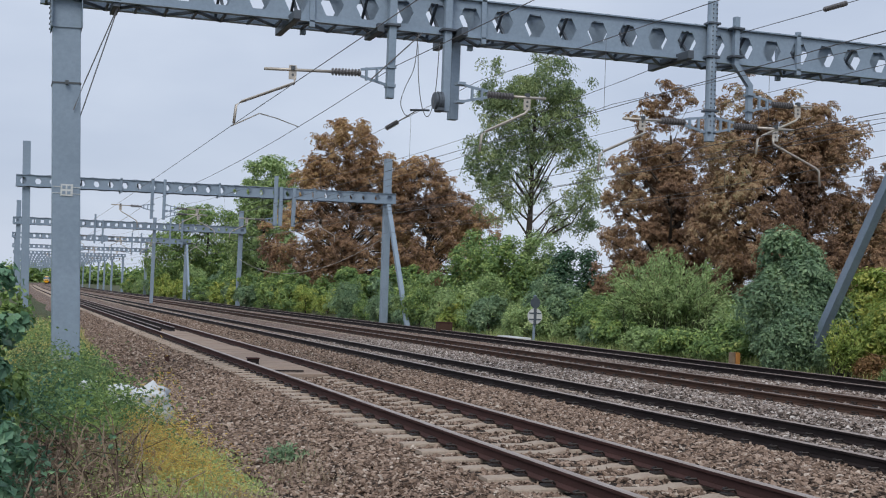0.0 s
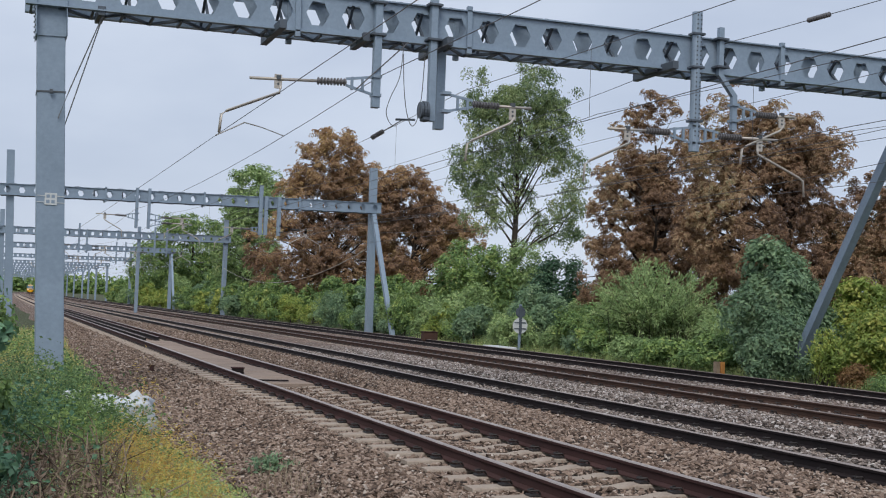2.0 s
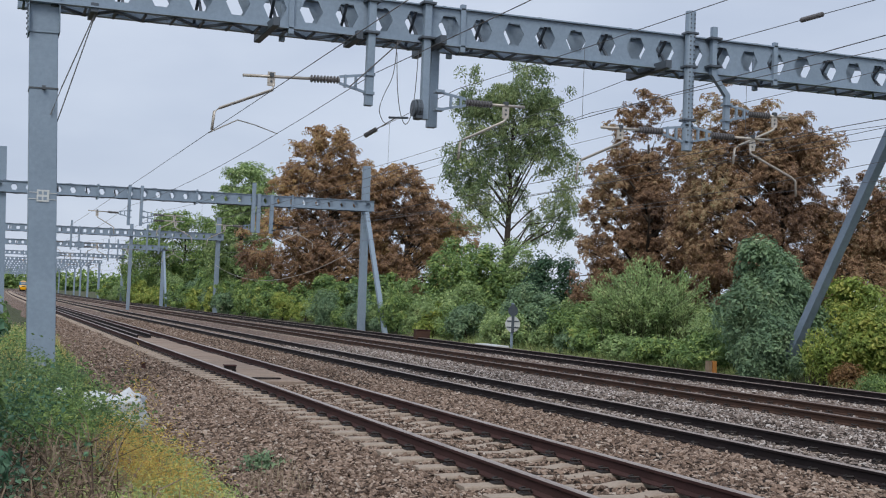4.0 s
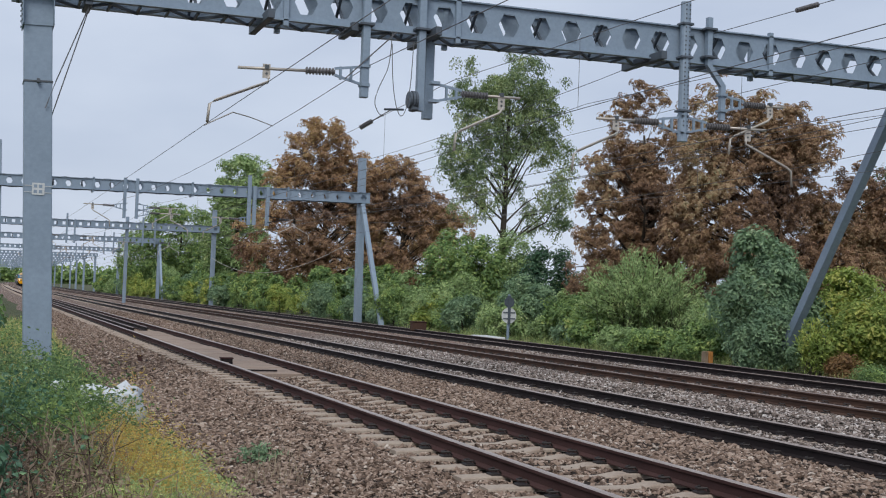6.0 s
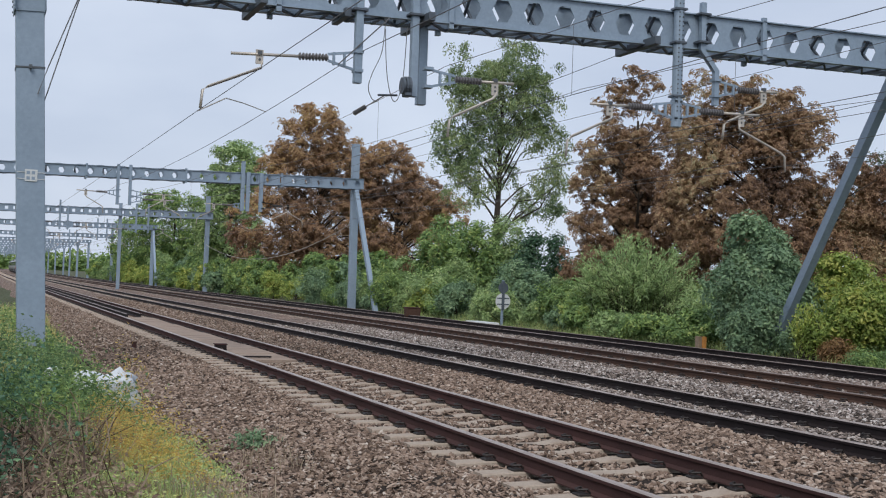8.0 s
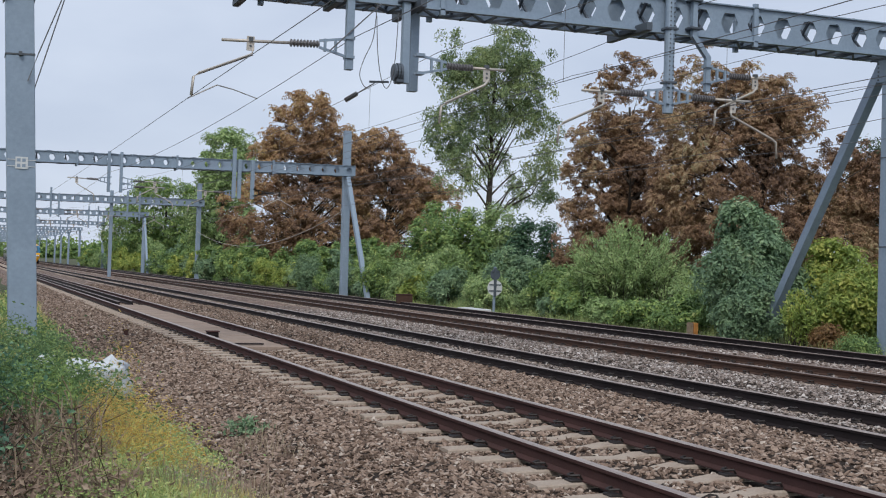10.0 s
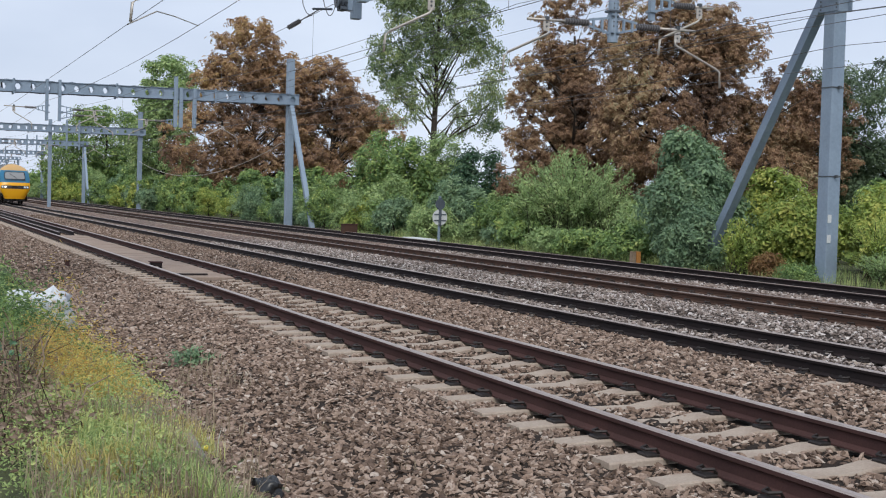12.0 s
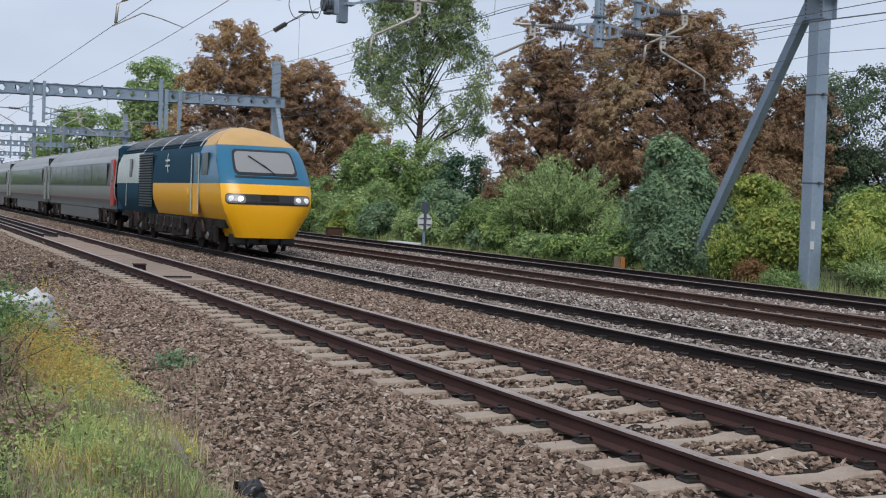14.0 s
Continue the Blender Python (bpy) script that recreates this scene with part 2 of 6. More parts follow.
gx = [-x for x in steps(2.0, 2500, 1.0, 1.35)][::-1] + steps(-1.6, 2.8, 0.2) + steps(3.6, 19, 2.2) + steps(19.6, 26, 0.5) + steps(27, 2500, 1.5, 1.3)
gy = [-y for y in steps(3, 2500, 2.0, 1.4)][::-1] + steps(0, 30, 0.35) + steps(31, 3500, 1.2, 1.09)
tagged(new("ground", grid_mesh("ground", gx, gy, lie, GROUND)), "rough grassy earth verge running along the railway", "ground", kind="structure")


def bed(x, y):
    """Top of the ballast: level with the sleepers, low at the shoulder, heaped between lines."""
    u = x - bend(y)
    base = -0.205
    for o, dz in TRACKS[1:]:
        if u > o - 2.3:
            base += (-0.17 + dz - base) * smooth01(o - 2.3, o - 1.5, u)
    z = base - 0.17 * (1 - smooth01(1.9, 4.3, u)) - 0.2 * smooth01(20.2, 21.2, u)
    for m, a in ((7.95, 0.05), (12.8, 0.06), (16.9, 0.02)):
        z += a * math.exp(-((u - m) / 0.55) ** 2)
    z += 0.13 * math.exp(-((u - 8.4) / 0.7) ** 2 - ((y - 44) / 3.0) ** 2)
    return z + 0.022 * noise.noise((u * 1.7, y * 1.7, 9)) + 0.012 * noise.noise((u * 6, y * 6, 3))


bx = steps(1.75, 9, 0.14) + steps(9.2, 21.0, 0.3)
by = steps(-60, 0.5, 2.0) + steps(2.0, 30, 0.16) + steps(30.3, 70, 0.5) + steps(71, 900, 1.5, 1.05)
ballast = tagged(new("ballast", grid_mesh("ballast", bx, by, bed, BALLAST)), "brown and grey crushed stone ballast under the tracks", "ballast", kind="structure")
# Near bed only: painted dark for the shade between the stones.
ballast.data.materials.append(BED_SHADE)
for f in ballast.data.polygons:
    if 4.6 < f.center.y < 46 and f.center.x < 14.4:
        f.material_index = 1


def rocks(name, spots, sizes, mat, seed, full):
    """Angular broken stones joined into one mesh, from a set of random hulls; full: more corners each."""
    rng = np.random.default_rng(seed)
    kinds = []
    for _ in range(14):
        t = bmesh.new()
        for p in rng.normal(size=(11 if full else 7, 3)):
            t.verts.new(p / np.linalg.norm(p) * rng.uniform(0.75, 1.15))
        out = bmesh.ops.convex_hull(t, input=t.verts[:])
        bmesh.ops.delete(t, geom=[v for v in out["geom_interior"] if isinstance(v, bmesh.types.BMVert)], context="VERTS")
        t.verts.index_update()
        kinds.append((np.array([v.co for v in t.verts]), np.array([[v.index for v in f.verts] for f in t.faces])))
        t.free()
    which = rng.integers(0, len(kinds), len(spots))
    vs, fs, at = [], [], 0
    for i, (base, tri) in enumerate(kinds):
        pick = which == i
        n, k = int(pick.sum()), len(base)
        if not n:
            continue
        v = base[None] * (sizes[pick][:, None] * np.array([1.5, 0.95, 0.62]) * rng.uniform(0.75, 1.25, (n, 3)))[:, None, :]
        a, b, c = rng.uniform(0, 2 * math.pi, n), rng.normal(size=n) * 0.42, rng.normal(size=n) * 0.42
        o, z = np.ones(n), np.zeros(n)
        mat3 = lambda *r: np.stack(r, 1).reshape(n, 3, 3)
        R = mat3(np.cos(a), -np.sin(a), z, np.sin(a), np.cos(a), z, z, z, o) @ mat3(np.cos(b), z, np.sin(b), z, o, z, -np.sin(b), z, np.cos(b)) @ mat3(o, z, z, z, np.cos(c), -np.sin(c), z, np.sin(c), np.cos(c))
        v = np.einsum("nij,nkj->nki", R, v) + spots[pick][:, None, :]
        vs.append(v.reshape(-1, 3))
        fs.append((tri[None] + (np.arange(n) * k)[:, None, None]).reshape(-1, 3) + at)
        at += n * k
    return mesh_of(name, np.concatenate(vs), np.concatenate(fs), [mat])


def stone_field(x0, x1, y0, y1, per, size, seed, mat, full, lift=0.3, name="ballast_stones"):
    rng = np.random.default_rng(seed)
    n = int((x1 - x0) * (y1 - y0) * per)
    xs, ys = rng.uniform(x0, x1, n), rng.uniform(y0, y1, n)
    ss = size * rng.uniform(0.6, 1.45, n)
    keep = np.ones(n, bool)
    for o, dz in TRACKS:
        for s in (-1, 1):
            keep &= np.abs(xs - (o + s * GAUGE / 2)) > 0.1
    o = TRACKS[0][0]
    on = (np.abs(xs - o) < 1.27) & (np.abs(((ys - 0.563) / 0.651 + 0.5) % 1 - 0.5) < 0.19)
    keep &= ~(on & (rng.random(n) < 0.93))
    keep &= ~((np.abs(xs - o) < 0.62) & (ys > 23.9) & (ys < 45.5))
    xs, ys, ss = xs[keep], ys[keep], ss[keep]
    zs = np.array([max(bed(x, y), lie(x, y)) for x, y in zip(xs, ys)]) + ss * rng.uniform(-0.2, lift, len(xs))
    return part(name, rocks(name, np.stack([xs, ys, zs], 1), ss, mat, seed, full), None, ballast)


# ---------------------------------------------------------------- tracks
RAIL = [(-0.07, 0), (0.07, 0), (0.07, 0.012), (0.012, 0.034), (0.012, 0.108), (0.034, 0.12), (0.036, 0.148), (0.026, 0.159), (-0.026, 0.159), (-0.036, 0.148), (-0.034, 0.12), (-0.012, 0.108), (-0.012, 0.034), (-0.07, 0.012)]
SPACING, PHASE = 0.651, 0.563


def rail_mesh(x, y0, y1, z, body, head):
    ys = steps(y0, min(y1, 100), 12.0)[:-1] + [min(y1, 100)] + [y for y in steps(110, 900, 14.0) if y <= y1]
    k = len(RAIL)
    v = [(x + bend(y) + a, y, z - 0.159 + b) for y in ys for a, b in RAIL]
    f, mi = [], []
    for j in range(len(ys) - 1):
        for i in range(k):
            f.append((j * k + i, j * k + (i + 1) % k, (j + 1) * k + (i + 1) % k, (j + 1) * k + i))
            mi.append(1 if i in (6, 7, 8) else 0)
    f.append(tuple(range(k)))
    mi.append(0)
    return mesh_of("rail", v, f, [body, head], mi)


def sleeper_mesh():
    bm = bmesh.new()
    prof = [(-1.25, 0.0), (-0.95, 0.01), (-0.5, 0.008), (-0.3, -0.025), (0.3, -0.025), (0.5, 0.008), (0.95, 0.01), (1.25, 0.0)]
    rows = []
    for x, z in prof:
        rows.append([bm.verts.new((x, y, zz)) for y, zz in ((-0.13, z - 0.16), (-0.11, z - 0.012), (-0.1, z), (0.1, z), (0.11, z - 0.012), (0.13, z - 0.16))])
    for a, b in zip(rows, rows[1:]):
        for i in range(5):
            bm.faces.new((a[i], a[i + 1], b[i + 1], b[i]))
    bm.faces.new(rows[0])
    bm.faces.new(rows[-1][::-1])
    me = bpy.data.meshes.new("sleeper")
    bmesh.ops.recalc_face_normals(bm, faces=bm.faces[:])
    bm.to_mesh(me)
    bm.free()
    return me


def clip_mesh():
    bm = bmesh.new()
    add_box(bm, -0.055, 0.055, -0.07, 0.07, 0, 0.03, 0.008)
    add_tube(bm, [(-0.05, -0.055, 0.03), (-0.02, -0.06, 0.065), (0.04, -0.03, 0.06), (0.045, 0.03, 0.06), (-0.02, 0.06, 0.065), (-0.05, 0.05, 0.03)], 0.012, 5)
    me = bpy.data.meshes.new("rail_clip")
    bmesh.ops.recalc_face_normals(bm, faces=bm.faces[:])
    bm.to_mesh(me)
    bm.free()
    me.materials.append(CLIP)
    return me


SLEEPER_ME, CLIP_ME = sleeper_mesh(), clip_mesh()
SLEEPER_ME.materials.append(SLEEPER)


def copies(name, me, spots, mat, flip=None):
    """Many copies of one small mesh joined into a single mesh."""
    base = np.array([v.co for v in me.vertices])
    fs = [tuple(p.vertices) for p in me.polygons]
    v, f = [], []
    for i, s in enumerate(spots):
        w = base.copy()
        if flip is not None and flip[i]:
            w[:, 0] *= -1
        v.append(w + np.array(s))
        f += [tuple(k + i * len(base) for k in q) for q in fs]
    return mesh_of(name, np.concatenate(v), f, [mat])


def track(i, body, head, near_sleepers, near_clips, far):
    o, dz = TRACKS[i]
    label = ("near railway track with brown rails on concrete sleepers in ballast", "main line track with dark rails in ballast", "brown railed track bedded in grey ballast", "far track with dark rails beside the shrubs")[i]
    t = thing("railway_track", 0, 0, 0, label, "railway track", "parallel railway tracks")
    for s in (-1, 1):
        part("rail", rail_mesh(o + s * GAUGE / 2, -60, 900, dz, body, head), None, t, "rusty steel rail with a worn head")
    z = dz - 0.172
    k0 = math.ceil(3.0 / SPACING)
    for k in range(k0, k0 + near_sleepers):
        ob = new("sleeper", SLEEPER_ME)
        ob.parent, ob.location = t, (o, k * SPACING + PHASE, z)
    ks = range(k0 + near_sleepers, int(far / SPACING))
    part("sleeper_row", copies("sleeper_row", SLEEPER_ME, [(o + bend(k * SPACING), k * SPACING + PHASE, z) for k in ks], SLEEPER), None, t)["kind"] = "stuff"
    offs = [(s * GAUGE / 2 + e * 0.115, e < 0) for s in (-1, 1) for e in (-1, 1)]
    for k in range(k0, k0 + near_clips):
        for d, fl in offs:
            ob = new("rail_clip", CLIP_ME)
            ob.parent, ob.location = t, (o + d, k * SPACING + PHASE, z)
            ob.rotation_euler = (0, 0, math.pi if fl else 0)
    ks = range(k0 + near_clips, int(min(far, 110) / SPACING))
    part("clip_row", copies("clip_row", CLIP_ME, [(o + d, k * SPACING + PHASE, z) for k in ks for d, _ in offs], CLIP, [fl for k in ks for _, fl in offs]), None, t)["kind"] = "stuff"
    return t


# ---------------------------------------------------------------- overhead line portals
def holed_plate(x0, x1, z0, z1, y, thick, pitch, hole, square=False):
    """A web plate with a row of hexagonal (or square) openings right through it."""
    n = max(1, round((x1 - x0) / pitch))
    w, H, zc = (x1 - x0) / n, (z1 - z0) / 2, (z0 + z1) / 2
    a, b = hole * 0.5, hole * 0.5
    c = a if square else a * 0.5
    v, f = [], []
    for k in range(n):
        xc = x0 + (k + 0.5) * w
        for s in (-1, 1):
            yy = y + s * thick / 2
            i = len(v)
            v += [(xc + p, yy, zc + q) for p, q in ((-w / 2, -H), (w / 2, -H), (w / 2, 0), (w / 2, H), (-w / 2, H), (-w / 2, 0), (-a, 0), (-c, -b), (c, -b), (a, 0), (c, b), (-c, b))]
            q = [(0, 1, 8, 7), (0, 7, 6, 5), (5, 6, 11, 4), (4, 11, 10, 3), (3, 10, 9, 2), (2, 9, 8, 1)]
            f += [tuple(i + j for j in (t if s < 0 else t[::-1])) for t in q]
        i -= 12
        f += [(i + 6 + j, i + 6 + (j + 1) % 6, i + 18 + (j + 1) % 6, i + 18 + j) for j in range(6)]
    me = mesh_of("side_plate", v, f, [GALV])
    bm = bmesh.new()
    bm.from_mesh(me)
    bmesh.ops.remove_doubles(bm, verts=bm.verts[:], dist=0.001)
    bm.to_mesh(me)
    bm.free()
    return me


def portal(y, left, right, zl, zr, depth, masts=(0, 0), detail=2, square=False, brace=0.0, label=""):
    """A gantry over the four lines: two columns, a boom of holed plates and lattice, local to its left foot."""
    xb = bend(y)
    zf = lie(left[0] + xb, y)
    g = thing("portal_gantry", left[0] + xb, y, zf, label or "grey galvanised steel overhead line portal spanning the tracks", "gantry", "overhead line portals")
    X = lambda x: x - left[0]
    Zb = lambda x: zl + (zr - zl) * (x - left[1]) / (right[1] - left[1]) - zf
    for side, ((xf, xt), mast) in enumerate(zip((left, right), masts)):
        bm = bmesh.new()
        zt = max(Zb(xt) + (0.2 if not mast else 0), mast - zf)
        w = (0.25 if side == 0 else 0.19) if detail > 1 else 0.2
        foot = -0.25 if side == 0 else lie(xf + xb, y) - zf - 0.25
        lo, hi = Vector((X(xf), 0, foot)), Vector((X(xt), 0, zt))
        m = bar_m(lo, hi)
        n = (hi - lo).length
        col = part("column", add_box(bm, -w, w, -w, w, 0, n, 0.012, m @ Matrix.Rotation(0, 4, "Z")), GALV, g, "tall square galvanised steel column")
        if detail > 1:
            for h in (5.55 if side == 0 else 5.1, 2.9 if side else 0):
                if h:
                    bm = bmesh.new()
                    add_box(bm, -w - 0.012, w + 0.012, -w - 0.012, w + 0.012, h, h + 0.03, m=m)
                    for sx in (-1, 1):
                        add_box(bm, sx * (w + 0.06) - 0.04, sx * (w + 0.06) + 0.04, -0.03, 0.03, h - 0.02, h + 0.05, m=m)
                    part("clamp_band", bm, BOLT, col, "dark clamp band with bolts")
            bm = bmesh.new()
            add_box(bm, -w - 0.16, w + 0.16, -w - 0.03, -w - 0.012, n - 0.75, n + 0.02, 0.004, m)
            part("cap_plate", bm, GALV, col, "bolted cap plates under the boom")
            part("cap_plate", box_bm(-w - 0.16, w + 0.16, w + 0.012, w + 0.03, n - 0.75, n + 0.02, 0.004, m=m), GALV, col, "bolted cap plates under the boom")
            for sx in (-1, 1):
                part("gusset", box_bm(sx * (w + 0.012) - 0.012, sx * (w + 0.012) + 0.012, -w - 0.01, w + 0.01, n - 0.75, n, m=m), GALV, col)
            bm = bmesh.new()
            for sx in (-1, 1):
                for k in range(7):
                    add_box(bm, sx * (w + 0.09) - 0.018, sx * (w + 0.09) + 0.018, -w - 0.05, -w - 0.03, n - 0.7 + k * 0.1, n - 0.665 + k * 0.1, m=m)
            part("bolt_row", bm, BOLT, col)["kind"] = "stuff"
            part("base_plate", box_bm(-0.4, 0.4, -0.4, 0.4, 0.2, 0.26, m=m), GALV_DARK, col)
    # boom
    x0, x1 = X(left[1]) - 0.45, X(right[1]) + 0.45
    tilt = Matrix.Translation((0, 0, Zb(left[1]))) @ Matrix.Rotation(-math.atan2(zr - zl, right[1] - left[1]), 4, "Y")
    hole = depth * (0.61 if not square else 0.5)
    for yy in (-0.36, 0.36):
        me = holed_plate(x0, x1, 0.02, depth - 0.02, yy, 0.014, 0.74, hole, square)
        me.transform(tilt)
        part("side_plate", me, None, g, "steel web plate with a row of hexagonal holes" if not square else "web plate with square openings")
        for zz in (0, depth):
            part("flange", box_bm(x0, x1, yy - 0.075, yy + 0.075, zz - 0.014, zz + 0.014, m=tilt), GALV, g)
    # Lattice and braces: the boom's own shade is put into their dark steel.
    if detail:
        for zz in (-0.02, depth + 0.02):
            k, x = 0, x0 + 0.1
            while x < x1 - 0.5:
                s = 1 if k % 2 else -1
                bm = bmesh.new()
                add_bar(bm, (x, -0.33 * s, zz), (x + 0.55, 0.33 * s, zz), 0.05, 0.05)
                if detail > 1:
                    add_bar(bm, (x, -0.33, zz - 0.002), (x, 0.33, zz - 0.002), 0.045, 0.045)
                x += 0.55
                k += 1
                bmesh.ops.transform(bm, matrix=tilt, verts=bm.verts[:])
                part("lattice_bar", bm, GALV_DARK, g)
        for x in np.arange(x0 + 0.37, x1, 0.74 * 2):
            for e in (-1, 1):
                bm = add_bar(bmesh.new(), (x + 0.02 * e, -0.34 * e, 0.06), (x + 0.02 * e, 0.34 * e, depth - 0.06), 0.05, 0.05)
                bmesh.ops.transform(bm, matrix=tilt, verts=bm.verts[:])
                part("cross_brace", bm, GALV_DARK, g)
    for x in ((5.45, 9.1, 16.85) if detail > 1 else (5.6, 10.9, 16.3)):
        for yy in (-0.385, 0.385):
            part("splice_plate", box_bm(X(x) - 0.055, X(x) + 0.055, yy - 0.05, yy + 0.05, -0.12, depth + 0.1, 0.006, tilt), GALV, g)
    if brace:
        xf = right[0]
        bm = bmesh.new()
        add_bar(bm, (X(xf), brace, -0.35 - zf), (X(right[1]), 0.36 * (1 if brace > 0 else -1), Zb(right[1]) - 0.12), 0.24, 0.24)
        part("brace", bm, GALV, g, "raking square steel strut")
    return g


def drop_post(g, x, y, z0, z1, w, kind="drop post hanging from the boom", round_=False):
    """A post hung on the face of a boom; in world metres."""
    o = Vector(g.location)
    if round_:
        return part("drop_post", tube_bm([(x - o.x, y - o.y, z0 - o.z), (x - o.x, y - o.y, z1 - o.z)], w / 2, 14), GALV, g, "round galvanised " + kind, smooth=False)
    return part("drop_post", box_bm(x - o.x - w / 2, x - o.x + w / 2, y - o.y - w / 2, y - o.y + w / 2, z0 - o.z, z1 - o.z, 0.008), GALV, g, "square galvanised " + kind)


def insulator(p, q, r=0.075):
    """A ribbed rod insulator from p to q."""
    p, q = Vector(p), Vector(q)
    n = 9
    pts, rs = [], []
    for k in range(n):
        for f, rr in ((0.0, 0.55), (0.25, 0.55), (0.4, 1.0), (0.75, 0.95), (0.9, 0.55)):
            pts.append(p + (q - p) * ((k + f) / n))
            rs.append(r * rr)
    pts.append(q)
    rs.append(r * 0.5)
    return tube_bm(pts, rs, 10)


def cantilever(y, post_x, zc, s, reach, arm, size=1.0, dip=-0.03):
    """A registration arm on a drop post. s: side on which it reaches out; arm: how far back the steady arm's end lies."""
    c = thing("cantilever", post_x, y, zc, "overhead line cantilever with ribbed insulator and pale tube", "cantilever", "overhead line cantilevers")
    P = lambda d, z: (s * d * size, 0, z * size)
    bm = bmesh.new()
    add_bar(bm, P(0.05, 0.16), P(0.62, 0.07), 0.035, 0.05)
    add_bar(bm, P(0.05, -0.2), P(0.62, -0.06), 0.035, 0.05)
    for d in (0.28, 0.5):
        add_bar(bm, P(d, -0.14), P(d, 0.12), 0.045, 0.06)
    add_box(bm, -0.09, 0.09, -0.11, 0.11, -0.24 * size, -0.18 * size)
    add_box(bm, -0.09, 0.09, -0.11, 0.11, 0.14 * size, 0.2 * size)
    part("bracket", bm, GALV, c)
    part("insulator", insulator(P(0.62, 0.0), P(1.22, -0.3 * dip), 0.078 * size), INSUL, c, "ribbed grey brown insulator", smooth=False)
    part("tube", tube_bm([P(1.2, -0.3 * dip), P(reach, -dip)], 0.03 * size, 10), ALU, c, "pale aluminium tube", smooth=True)
    d = reach * 0.78
    bm = bmesh.new()
    add_box(bm, s * d * size - 0.075, s * d * size + 0.075, -0.012, 0.012, -0.26 * size, 0.02)
    part("drop_bracket", bm, ALU, c, "pale plate with holes")
    bm = bmesh.new()
    for zz in (-0.08, -0.17):
        add_tube(bm, [(s * d * size, -0.016, zz * size), (s * d * size, 0.016, zz * size)], 0.025, 8)
    part("bracket_hole", bm, BOLT, c)
    e = d - arm
    part("registration_arm", tube_bm([P(d + 0.05 * (1 if arm > 0 else -1), -0.2), P(d - 0.04, -0.33), P(d - arm * 0.9, -0.78), P(e, -0.86), P(e - 0.03 * (1 if arm > 0 else -1), -1.22)], 0.028 * size, 8), ALU, c, "cranked pale steady arm", smooth=True)
    part("wire_clamp", box_bm(s * d * size - 0.04, s * d * size + 0.04, -0.05, 0.05, (0.0 - dip * 0.8) * size, (0.08 - dip * 0.8) * size), BOLT, c)
    return c


def wire_run(x, ys, zs, zc, label, group="overhead wires", drop=True):
    """A catenary wire, the contact wire under it and the droppers between, over several spans."""
    w = thing("overhead_wire", x, 0, 0, label, "overhead wire", group)
    cat, con = [], []
    bmd = bmesh.new()
    for (a, b), (za, zb) in zip(zip(ys, ys[1:]), zip(zs, zs[1:])):
        sag = 0.55 * min(1.0, (b - a) / 60) if drop else 0.03
        n = 10
        for k in range(n):
            f = k / n
            yy = a + (b - a) * f
            z = za + (zb - za) * f - 4 * sag * f * (1 - f)
            cat.append((bend(yy), yy, z))
            con.append((bend(yy), yy, zc - 0.02 * math.sin(math.pi * f)))
            if drop and 0 < k < n and k % 2 and yy < 120:
                add_tube(bmd, [(bend(yy), yy, z), (bend(yy), yy, zc)], 0.004, 4, False)
    if max(zs) > zc + 0.1:
        part("catenary_wire", tube_bm(cat, 0.0065, 5), WIRE, w)
    part("contact_wire", tube_bm(con, 0.0065, 5), WIRE, w)
    if drop:
        part("droppers", bmd, WIRE, w)
    else:
        bmd.free()
    return w

# ---------------------------------------------------------------- build: portals and wires
PY = 24.0
p1 = portal(PY, (1.12, 0.80), (21.27, 21.22), 6.83, 7.06, 0.78, (0, 0), 2, False, 5.25, "near galvanised portal with hexagon holed boom over the tracks")
p2 = portal(68.5, (0.97, 0.66), (20.8, 20.72), 6.5, 6.76, 0.58, (8.9, 9.4), 1, False, -4.6, "galvanised portal with raking strut standing among the shrubs")
for yy, right_only, sq, dep in ((117, 0, True, 0.62), (155, 0, False, 0.6), (204, 0, True, 0.6), (250, 0, False, 0.6), (280, 0, False, 0.6), (306, 0, True, 0.6), (331, 0, False, 0.6), (375, 0, False, 0.6), (425, 0, False, 0.6), (480, 0, False, 0.6), (540, 0, False, 0.6)):
    g = portal(yy, (0.9, 0.7), (20.9, 20.9), 6.55, 6.7, dep, (8.7, 8.9) if yy in (117, 204) else (0, 0), 1 if yy < 200 else 0, sq, -4.5 if yy == 155 else 0.0)
    for x in (7.4, 8.1, 14.2, 15.3):
        drop_post(g, x + bend(yy), yy - 0.45, 5.1, 7.8 if x != 8.1 else 7.3, 0.16)
    if yy == 117:
        drop_post(g, 12.8 + bend(yy), yy, -0.3, 7.8, 0.3, "mast between the tracks carrying the boom")

# drop posts of the near portal
pa = drop_post(p1, 7.08, PY - 0.5, 5.47, 8.1, 0.155)
pb = drop_post(p1, 8.27, PY - 0.5, 5.3, 8.1, 0.15)
drop_post(p1, 8.66, PY + 0.1, 5.24, 7.05, 0.19)
pc = drop_post(p1, 14.5, PY - 0.5, 5.17, 8.3, 0.23, round_=True)
o = Vector(p1.location)
part("drop_post", tube_bm([(15.12 - o.x, -0.5, 8.02 - o.z), (15.12 - o.x, -0.5, 6.95 - o.z), (15.5 - o.x, -0.5, 6.5 - o.z), (15.5 - o.x, -0.5, 5.73 - o.z)], 0.085, 4), GALV, p1, "cranked galvanised drop post")
bm = bmesh.new()
